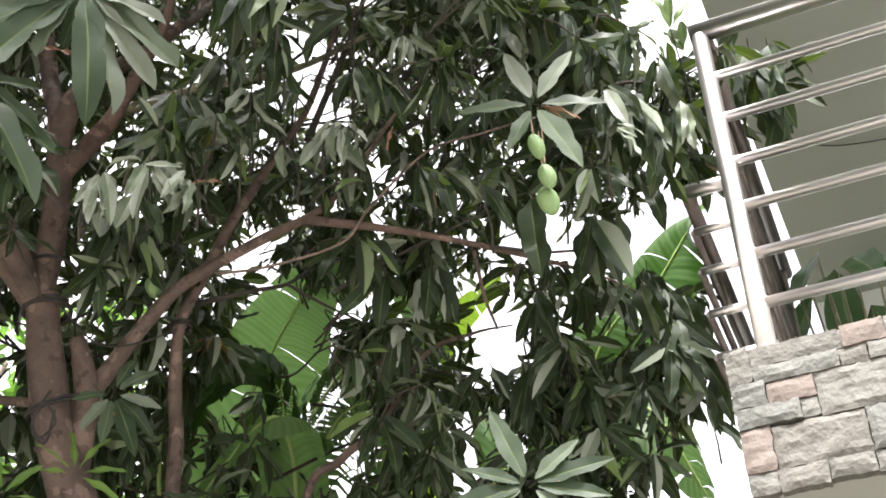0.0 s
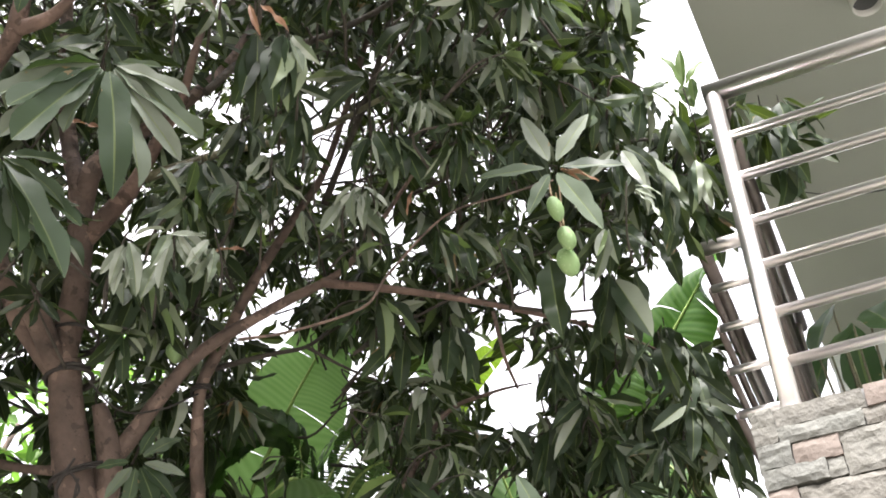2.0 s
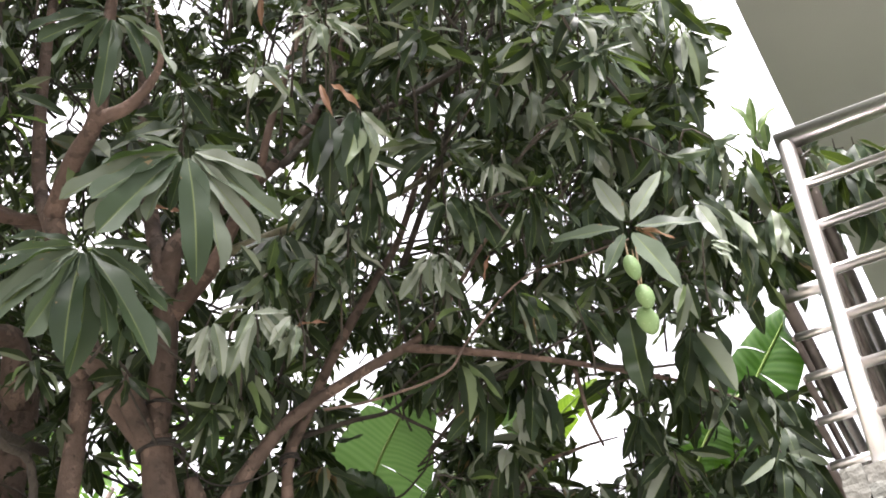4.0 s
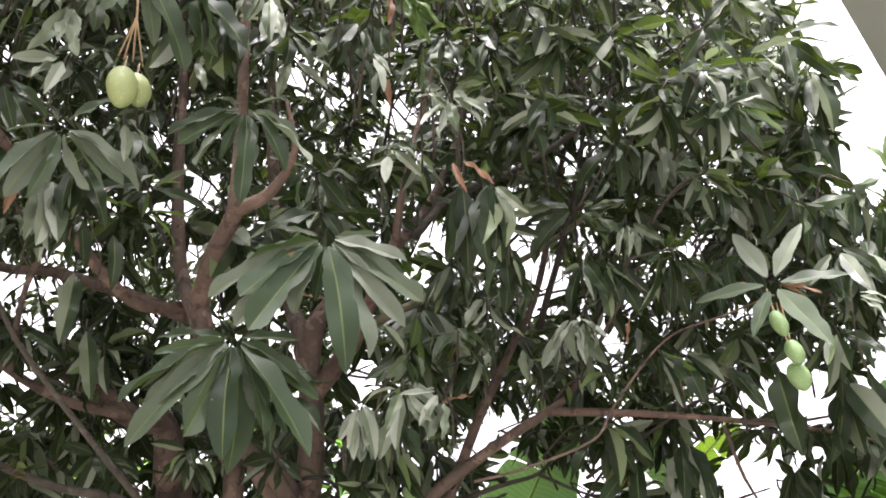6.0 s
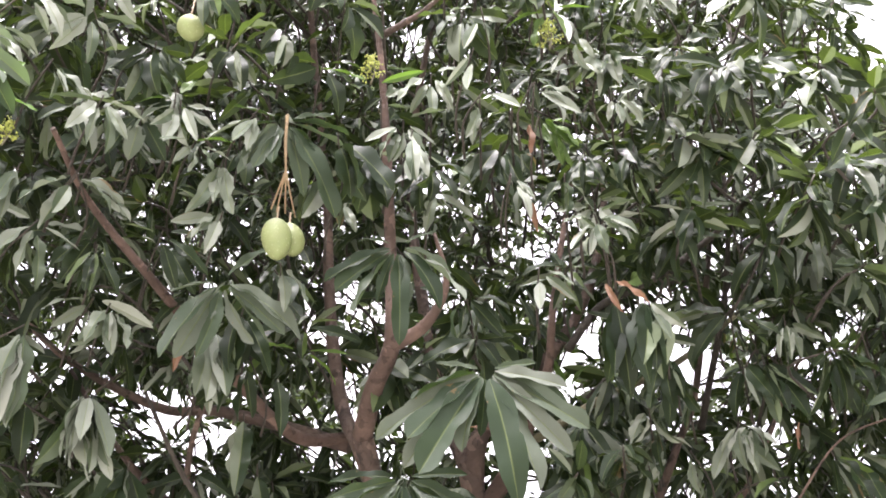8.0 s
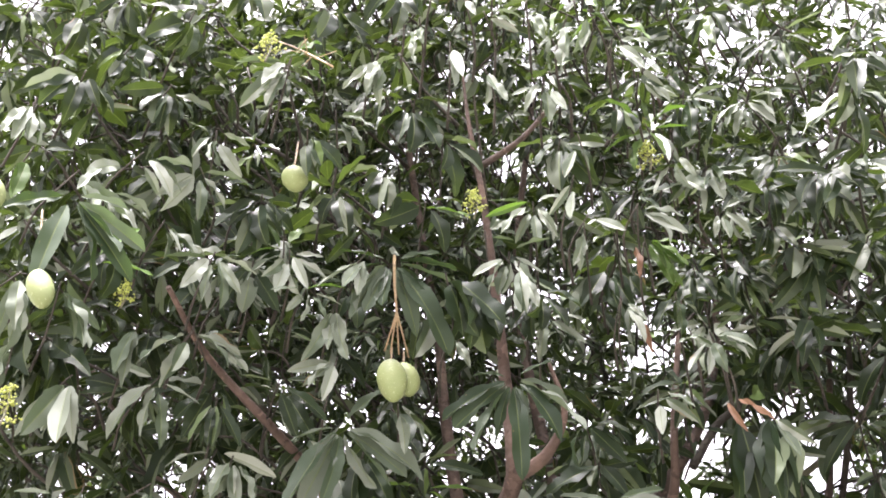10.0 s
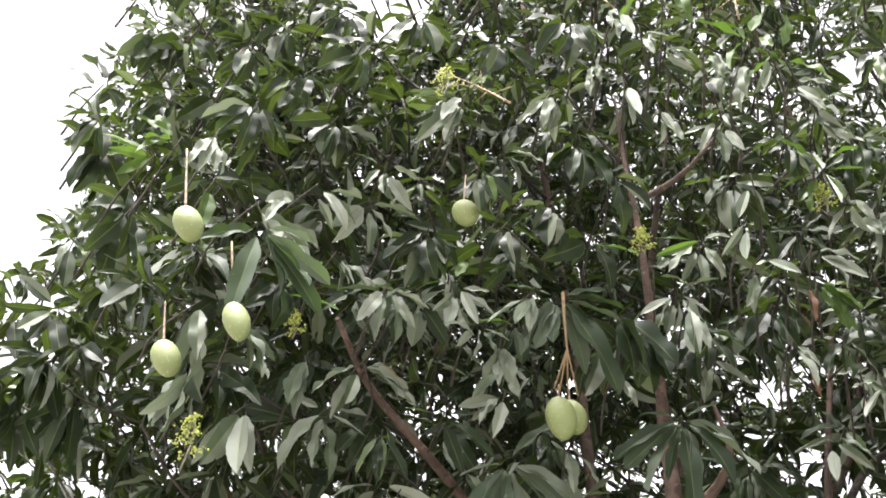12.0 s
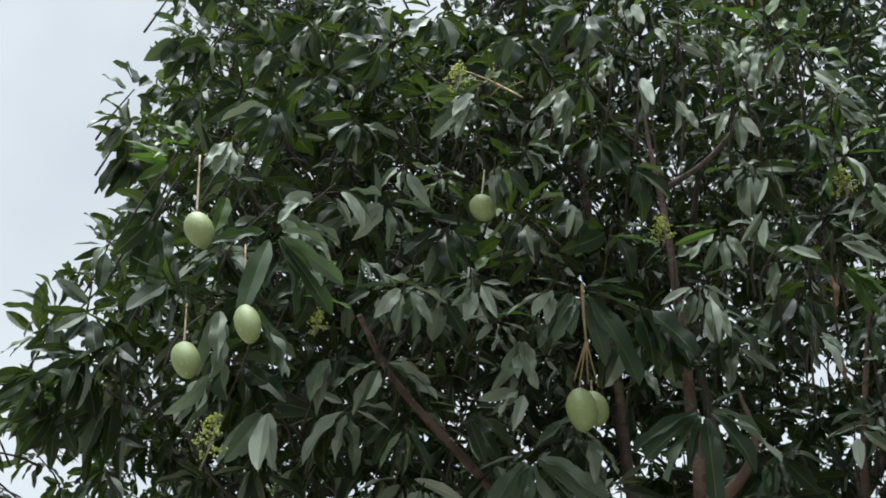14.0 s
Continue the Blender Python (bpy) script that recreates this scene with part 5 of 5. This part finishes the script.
def panicle(place, height, lean=(0.0, 0.0), bare=False):
    p = INV @ at(*place)
    g5 = random.Random(int(1000 * height) + int(place[0] * 10))
    bm, top = bmesh.new(), Vector((lean[0], lean[1], height))
    tube(bm, spline([p, p + 0.5 * top + Vector((0.01, 0, 0)), p + top], 4), 0.003, 0.0015, 5)
    ends = []
    for k in range(14 if not bare else 6):
        t = 0.25 + 0.72 * k / 14
        a = k * 2.4
        r = height * 0.3 * (1.1 - t)
        q = p + t * top
        e = q + Vector((r * math.cos(a), r * math.sin(a), 0.35 * r))
        tube(bm, [q, 0.5 * (q + e), e], 0.0015, 0.001, 4)
        ends += [q.lerp(e, f) for f in (0.45, 0.7, 0.9, 1.0)]
    stem = part("flower_stem", bm, STALK if bare else TWIG, tree)
    if bare:
        return
    bm = bmesh.new()
    for e in ends:
        for _ in range(3):
            c = e + Vector((g5.gauss(0, 0.005), g5.gauss(0, 0.005), g5.gauss(0, 0.005)))
            bmesh.ops.create_icosphere(bm, subdivisions=1, radius=g5.uniform(0.0018, 0.0035), matrix=Matrix.Translation(c))
    part("blossom", bm, FLOWER, stem, "tiny yellow-green blossoms")


for place, height in (((-12.7, 56.0, 3.36), 0.12), ((-36.6, 49.6, 3.36), 0.1), ((-32.0, 61.5, 3.3), 0.14), ((1.5, 57.5, 3.3), 0.12), ((-41.5, 43.2, 3.0), 0.17)):
    panicle(place, height)
for place, height, lean in (((-17, 66.5, 3.4), 0.25, (-0.16, -0.05)), ((-4, 66.0, 3.4), 0.28, (-0.02, -0.05)), ((-26, 62.0, 3.3), 0.22, (-0.2, 0))):
    panicle(place, height, lean, True)
for place, turn, size in (((-0.6, 54.6, 3.35), -88, 0.09), ((-0.6, 51.0, 3.5), -92, 0.08), ((3.8, 47.2, 3.3), -30, 0.1), ((3.4, 47.3, 3.3), -70, 0.08), ((-6.6, 40.9, 3.3), 8, 0.1), ((-22.8, 44.8, 3.4), -95, 0.13), ((-22.0, 44.6, 3.4), -80, 0.1), ((13.5, 39.6, 3.6), -110, 0.07), ((12.5, 52.0, 3.7), -90, 0.08), ((2.0, 36.2, 3.45), 20, 0.1)):
    spray(place, [(turn, size)], 0.1, DRY_MESHES)
for place, turns in (((1.0, 41.5, 4.3), (60, 110, -30)), ((-12.5, 56.0, 3.32), (20, 160)), ((-25.5, 52.0, 3.35), (30, 120)), ((-15.5, 43.8, 3.6), (5, 170, -20)), ((-40, 51.5, 3.0), (15, 60)), ((-1.6, 23.9, 3.7), (15, 60, 100, 140, 175, -20)), ((-4.6, 22.6, 3.6), (10, 50, 95, 150, 185))):
    spray(place, [(t, 0.13) for t in turns], 0.2, YOUNG_MESHES)


# ---- fruit ----
def mango(place, length, width, stalk=0.16, lean=(0, 0)):
    p = at(*place)
    ob = empty("mango", "unripe pale green mango hanging on its stalk", "fruit", "mangoes on the tree", p)
    bm = bmesh.new()
    bmesh.ops.create_uvsphere(bm, u_segments=24, v_segments=16, radius=0.5)
    for v in bm.verts:
        t = v.co.z + 0.5
        k = 0.86 * width * (0.86 + 0.16 * t + 0.12 * math.sin(math.pi * t * 0.9))
        v.co = Vector((v.co.x * k + 0.09 * width * math.cos(t * 3), v.co.y * k * 0.9, v.co.z * length))
    part("fruit", bm, FRUIT if place[0] < 0 else FRUIT_YOUNG, ob)
    bm = bmesh.new()
    top = Vector((0.09 * width * math.cos(3), 0, length * 0.49))
    tube(bm, spline([top, top + Vector((0.3 * lean[0], 0.3 * lean[1], stalk * 0.5)), top + Vector((lean[0], lean[1], stalk))]), 0.0032, 0.0022, 6)
    part("stalk", bm, STALK, ob)
    ob.rotation_euler = (radians(g.uniform(-4, 4)), radians(-10 if place[0] < -35 else g.uniform(-4, 4)), radians(g.uniform(-20, 20)))
    return ob


for az, el, d, length, width, stalk in FRUIT_AT:
    mango((az, el, d), length, width, stalk)
limb([(-18.7, 54.2, 3.35), (-18.6, 53.2, 3.3), (-18.4, 52.3, 3.27), (-18.25, 51.7, 3.26)], 0.0055, 0.0045, STALK, "fruit_stem", 4, 6)
for az, el in ((-18.9, 50.1), (-18.5, 50.0), (-17.9, 50.0), (-17.2, 49.9)):
    limb([(-18.3, 51.9, 3.26), ((az - 18.3) / 2, (el + 51.9) / 2, 3.26), (az, el, 3.26)], 0.0035, 0.003, STALK, "fruit_stem", 3, 5)

# ---- cords round the stems ----
def cord(az, el, d, r, turns, tilt, thick=0.005):
    p = at(az, el, d)
    ob = empty("cord", "dark cord wound round the tree stem", "cord", "cords on the stems", p)
    bm = bmesh.new()
    pts = [Vector((r * math.cos(a), r * math.sin(a), 0.012 * a / 6.28 + tilt * r * math.sin(a + 1))) for a in (k * 0.4 for k in range(int(turns * 15.7)))]
    tube(bm, pts, thick, thick, 6)
    part("cord_loop", bm, ROPE, ob)
    return ob


cord(-4.15, 30.6, 4.0, 0.068, 2, 0.12, 0.007)
cord(-4.2, 32.3, 4.0, 0.07, 1.3, -0.1, 0.006)
cord(-3.0, 26.6, 4.0, 0.08, 2, 0.5)
cord(2.25, 30.6, 4.1, 0.03, 2, 0.1)
loose = empty("cord", "dark cord strung slack between the stems", "cord", "cords on the stems")
bm = bmesh.new()
tube(bm, spline([at(-3.6, 31.0, 3.92), at(-1.6, 29.6, 3.95), at(0.4, 29.8, 3.98), at(2.1, 30.6, 4.06)], 6), 0.003, 0.003, 5)
part("cord_line", bm, ROPE, loose)
bm = bmesh.new()
tube(bm, spline([at(-3.3, 27.4, 3.89), at(-3.9, 26.2, 3.88), at(-3.5, 25.4, 3.88), at(-2.9, 26.1, 3.88), at(-3.5, 26.8, 3.88), at(-3.9, 25.8, 3.88), at(-3.2, 25.2, 3.88), at(-3.0, 26.6, 3.88)], 8), 0.004, 0.004, 5)
part("cord_coil", bm, ROPE, loose)

# ---- plant on the balcony ----
pot = empty("potted_plant", "leafy potted plant standing on the balcony", "plant")
pot.matrix_world = HOUSE @ Matrix.Translation((0.2, 1.3, 2.89))
bm = bmesh.new()
tube(bm, [Vector((0, 0, 0)), Vector((0, 0, 0.3)), Vector((0, 0, 0.32))], 0.12, 0.17, 20)
part("pot", bm, plain_material("clay_pot", (0.25, 0.12, 0.08), (0.32, 0.17, 0.11), 6, 0.8), pot)
LEAF_POT = leaf_material("pot_plant_leaf", [(0, (0.012, 0.035, 0.01)), (1, (0.035, 0.08, 0.022))], per_object=True, rough=0.45, translucent=0.12, glow=(0.1, 0.25, 0.02))
POT_MESHES = [mesh_of("leaf", *leaf_shape(60 + i, 0.3, 0.27, 0.014, 12, 0.1, 0.2), LEAF_POT) for i in range(3)]
for k in range(16):
    a = 1.7 + k * 2.4
    away = Vector((math.cos(a), math.sin(a), 0))
    foot_at, head = Vector((0, 0, 0.3)), away * (0.1 + 0.012 * k) + Vector((0, 0, 1.32 - 0.028 * k))
    bm = bmesh.new()
    tube(bm, spline([foot_at, foot_at.lerp(head, 0.5) + 0.03 * away, head]), 0.007, 0.004, 6)
    stem = part("stem", bm, TWIG, pot)
    ob = new("leaf", POT_MESHES[k % len(POT_MESHES)])
    ob.parent = stem
    way = away + Vector((0, 0, g.uniform(-1.3, -0.4)))
    ob.matrix_local = leaf_frame(head, way, g.uniform(0.28, 0.38), g.gauss(0, 0.3), Vector((0, 0, 1)) + 0.3 * away) @ Matrix.Scale(1.5, 4, Vector((0, 1, 0)))

# ---- banana plants behind ----
def banana_leaf(parent, points, width, tear=0.25, seed=1, turn=0.0, mat=None):
    """A leaf along a curved midrib, its blade torn into strips on both sides."""
    g2 = random.Random(seed)
    rib = spline([parent.matrix_world.inverted() @ at(*p) for p in points], 8 if tear < 0.8 else 14)
    garden = (STAND - parent.matrix_world.translation).normalized()
    n = len(rib)
    verts, faces, uvs = [], [], []
    for s in (-1, 1):
        i = 0
        while i < n - 1:
            span = 1 if tear > 0.8 else g2.randint(1, 3) if tear > 0.15 else g2.randint(6, 14)
            j = min(n - 1, i + span)
            droop = g2.uniform(0.1 + 0.5 * tear, 0.4 + tear) if tear > 0.15 else g2.uniform(0.16, 0.24)
            for k in range(i, j + 1):
                t = k / (n - 1)
                w = 0.5 * width * (math.sin(math.pi * min(1, 0.06 + 0.92 * t)) ** 0.55)
                d = (rib[min(k + 1, n - 1)] - rib[max(k - 1, 0)]).normalized()
                side = d.cross(garden * turn + Vector((0, 0, 1 - turn))).normalized() * s
                up = side.cross(d) * s
                slip = (rib[1] - rib[0]).length * (0.35 * (k == i) - 0.35 * (k == j)) if tear > 0.4 else -0.012 * (k == j) * (tear > 0.1)
                for q in range(4):
                    f = q / 3
                    p = rib[k] + side * w * f * math.cos(droop * f) + up * (0.12 * w * math.sin(f * 3)) - Vector((0, 0, w * f * math.sin(droop * f))) + d * slip * f
                    verts.append(p)
                    uvs.append((0.5 + 0.5 * s * f, t))
            for k in range(j - i):
                for q in range(3):
                    a = len(verts) - 4 * (j - i + 1) + 4 * k + q
                    faces.append((a, a + 4, a + 5, a + 1))
            i = j
    ob = new("leaf", mesh_of("leaf", np.array(verts), np.array(faces), np.array(uvs), mat or BANANA_DIMMED))
    ob.parent = parent
    bm = bmesh.new()
    thick = 0.009
    tube(bm, [p + 0.8 * thick * garden for p in rib], thick, 0.4 * thick, 8)
    part("midrib", bm, STALK_GREEN, ob)
    return ob


STALK_GREEN = plain_material("banana_midrib", (0.3, 0.42, 0.12), (0.4, 0.52, 0.18), 12, 0.5)
PSEUDOSTEM = plain_material("banana_stem", (0.09, 0.12, 0.05), (0.18, 0.17, 0.08), 8, 0.6)


def banana_plant(az, dist, top):
    p = at(az, 0, dist)
    ob = empty("banana_plant", "banana plant with broad torn green leaves", "banana plant", "banana plants", (p.x, p.y, 0))
    bpy.context.view_layer.update()
    bm = bmesh.new()
    tube(bm, spline([(0, 0, -0.05), (0.02, 0, top * 0.5), (0, 0.03, top)]), 0.13, 0.07, 16, 0.1)
    part("stem", bm, PSEUDOSTEM, ob)
    return ob


plant = banana_plant(8, 5.6, 2.9)
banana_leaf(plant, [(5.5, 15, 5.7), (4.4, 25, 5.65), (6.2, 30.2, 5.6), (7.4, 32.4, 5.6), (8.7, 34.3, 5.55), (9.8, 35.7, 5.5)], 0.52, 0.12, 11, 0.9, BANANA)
banana_leaf(plant, [(3, 15, 5.2), (1.5, 26, 5.0), (2.5, 28.3, 4.9), (3.8, 29.7, 4.9), (5.1, 30.4, 4.9), (6.5, 30.0, 4.9), (7.2, 28.5, 4.9), (7.2, 26.8, 4.9)], 0.3, 1.0, 12, 0.2, BANANA_SHADED)
banana_leaf(plant, [(9, 15, 5.6), (12, 26, 5.4), (11.6, 30.2, 5.35), (11.0, 30.7, 5.3), (9.6, 29.2, 5.2), (8.3, 27.2, 5.1), (7.3, 24.7, 5.0)], 0.45, 0.9, 13, 0.5, BANANA_DIMMED)
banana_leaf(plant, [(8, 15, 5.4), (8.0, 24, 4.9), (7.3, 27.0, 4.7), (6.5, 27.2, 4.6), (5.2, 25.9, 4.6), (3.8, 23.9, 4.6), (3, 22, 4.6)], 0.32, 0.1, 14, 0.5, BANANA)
banana_leaf(plant, [(9, 15, 5.6), (9, 22, 5.3), (9.5, 27, 5.0), (12.5, 28.2, 4.8), (15, 25.5, 4.7)], 0.4, 0.9, 15, 0.0, BANANA_DIMMED)
plant = banana_plant(19, 6.2, 3.2)
banana_leaf(plant, [(19, 15, 6.2), (20.4, 24, 6.2), (22.8, 28.8, 6.1), (24.7, 31.0, 6.1), (26.4, 33.0, 6.1), (28.2, 34.8, 6.1), (29.4, 36.0, 6.0)], 0.46, 0.12, 11, 0.85, BANANA_SHADED)
banana_leaf(plant, [(19, 15, 6.2), (17.5, 26, 6.3), (15.5, 30, 6.3), (14, 32.5, 6.2), (12.8, 34, 6.0)], 0.3, 0.1, 12, 0.5, BANANA_DIMMED)
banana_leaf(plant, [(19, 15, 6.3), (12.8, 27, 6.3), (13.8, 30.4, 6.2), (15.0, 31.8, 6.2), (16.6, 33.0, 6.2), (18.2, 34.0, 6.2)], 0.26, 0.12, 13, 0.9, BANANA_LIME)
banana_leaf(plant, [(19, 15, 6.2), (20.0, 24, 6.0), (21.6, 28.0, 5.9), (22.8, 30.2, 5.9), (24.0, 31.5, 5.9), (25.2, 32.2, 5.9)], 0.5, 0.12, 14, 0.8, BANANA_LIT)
banana_leaf(plant, [(19, 15, 6.2), (20.5, 23, 5.8), (22.5, 27.5, 5.4), (25, 27, 5.0), (27, 23, 4.8)], 0.5, 0.4, 15, 0.3, BANANA_DIMMED)

# ---- shrubs and trees behind the garden ----
def background_tree(name, label, centre, radii, count, size, seed):
    g3 = random.Random(seed)
    c, r = Vector(centre), Vector(radii)
    ob = empty(name, label, "tree", "trees behind the garden", (c.x, c.y, 0))
    inv = Matrix.Translation(-ob.location)
    bm = bmesh.new()
    tube(bm, spline([(0, 0, -0.1), (0.1, 0, c.z * 0.5), (0, 0.1, c.z + r.z * 0.4)]), 0.14, 0.04, 10, 0.15)
    for k in range(6):
        a = k * 1.05
        tube(bm, spline([(0.05, 0.05, c.z * 0.6), (0.4 * r.x * math.cos(a), 0.4 * r.y * math.sin(a), c.z), (0.8 * r.x * math.cos(a), 0.8 * r.y * math.sin(a), c.z + 0.5 * r.z)]), 0.05, 0.015, 7)
    part("trunk", bm, BARK, ob)
    poses = []
    while len(poses) < count:
        o = Vector((g3.uniform(-1, 1), g3.uniform(-1, 1), g3.uniform(-1, 1)))
        if not 0.45 < o.length < 1 + 0.3 * noise.noise(o * 2.5 + c):
            continue
        p = c + Vector((o.x * r.x, o.y * r.y, o.z * r.z))
        poses += whorl(g3, inv @ p, o + Vector((0, 0, 0.3)), g3.randint(5, 9), size * g3.uniform(0.8, 1.2), 0.4)
    joined_leaves("crown", poses, LEAF_BACK, ob, "", g3)


background_tree("shrub", "tall leafy green shrub behind the mango tree", (-1.9, 7.6, 4.1), (2.7, 1.2, 2.8), 6500, 0.21, 3)
background_tree("shrub", "leafy bright green shrub behind the mango tree", (-0.5, 6.4, 3.1), (1.7, 0.7, 2.0), 2900, 0.2, 6)
background_tree("shrub", "leafy bright green shrub beside the banana plant", (1.0, 6.9, 2.6), (1.5, 0.6, 1.7), 2900, 0.2, 9)
background_tree("shrub", "leafy green shrub behind the mango tree", (1.8, 8.4, 3.0), (2.2, 1.2, 2.2), 4000, 0.2, 4)
background_tree("shrub", "leafy green shrub behind the mango tree", (-6.0, 7.5, 3.4), (2.2, 1.4, 2.4), 3000, 0.2, 5)


# ---- split stones on the parapet ----
def stone(x0, x1, z0, z1, proud, mat, seed):
    g4 = random.Random(seed)
    x0, x1, z0, z1 = x0 - 0.0011, x1 + 0.0011, z0 - 0.0011, z1 + 0.0011
    bm = bmesh.new()
    nx, nz = max(3, int((x1 - x0) / 0.014)), max(3, int((z1 - z0) / 0.014))
    grid = []
    for i in range(nx + 1):
        row = []
        for j in range(nz + 1):
            x, z = x0 + (x1 - x0) * i / nx, z0 + (z1 - z0) * j / nz
            rim = i in (0, nx) or j in (0, nz)
            y = -0.045 - proud * (0.86 if rim else 1) - 0.005 * noise.noise(Vector((x * 22, z * 30, seed))) - 0.004 * noise.noise(Vector((x * 7, z * 9, seed + 3)))
            row.append(bm.verts.new((x + g4.uniform(-0.002, 0.002), y, z + g4.uniform(-0.002, 0.002))))
        grid.append(row)
    for i in range(nx):
        for j in range(nz):
            bm.faces.new((grid[i][j], grid[i + 1][j], grid[i + 1][j + 1], grid[i][j + 1]))
    rimv = [e for e in bm.edges if e.is_boundary]
    ext = bmesh.ops.extrude_edge_only(bm, edges=rimv)
    for v in ext["geom"]:
        if isinstance(v, bmesh.types.BMVert):
            v.co.y = -0.043
    bmesh.ops.recalc_face_normals(bm, faces=bm.faces[:])
    part("stone", bm, mat, parapet, smooth=False)


gs = random.Random(5)


def facing(x0, x1, z0, z1, mat):
    stone(x0 - 0.018, x1 - 0.018, z0 + 0.035, z1 + 0.035, gs.uniform(0.019, 0.027), mat, gs.randrange(9999))


facing(-0.078, -0.025, 2.955, 3.045, SLATE)
facing(-0.078, -0.002, 2.892, 2.951, SLATE)
facing(-0.022, 0.184, 2.993, 3.043, SLATE)
facing(0.188, 0.283, 2.993, 3.045, SANDSTONE)
facing(-0.021, 0.172, 2.946, 2.989, SLATE)
facing(0.176, 0.236, 2.946, 2.989, SLATE)
facing(0.24, 0.36, 2.946, 2.989, SLATE)
facing(0.287, 0.52, 2.993, 3.045, SLATE)
facing(0.003, 0.106, 2.889, 2.942, SANDSTONE)
facing(0.11, 0.3, 2.834, 2.942, SLATE)
facing(-0.076, 0.066, 2.84, 2.888, SLATE)
facing(0.07, 0.106, 2.84, 2.885, SLATE)
facing(-0.076, -0.01, 2.73, 2.836, SANDSTONE)
facing(-0.006, 0.197, 2.728, 2.83, SLATE)
facing(0.201, 0.31, 2.728, 2.83, SLATE)
facing(-0.076, -0.013, 2.676, 2.726, SLATE)
facing(-0.01, 0.095, 2.674, 2.724, SLATE)
facing(0.099, 0.195, 2.68, 2.724, SLATE)
facing(0.199, 0.36, 2.676, 2.724, SLATE)
facing(0.304, 0.5, 2.834, 2.942, SLATE)
facing(0.314, 0.5, 2.728, 2.83, SANDSTONE)
z = 2.711
for h in (0.05, 0.106, 0.112, 0.046, 0.052):
    x = 0.49
    while x < W:
        w = gs.uniform(0.08, 0.26)
        stone(x + 0.003, min(x + w, W) - 0.003, z + 0.002, z + h - 0.003, gs.uniform(0.019, 0.027), SANDSTONE if gs.random() < 0.22 else SLATE, gs.randrange(9999))
        x += w
    z += h
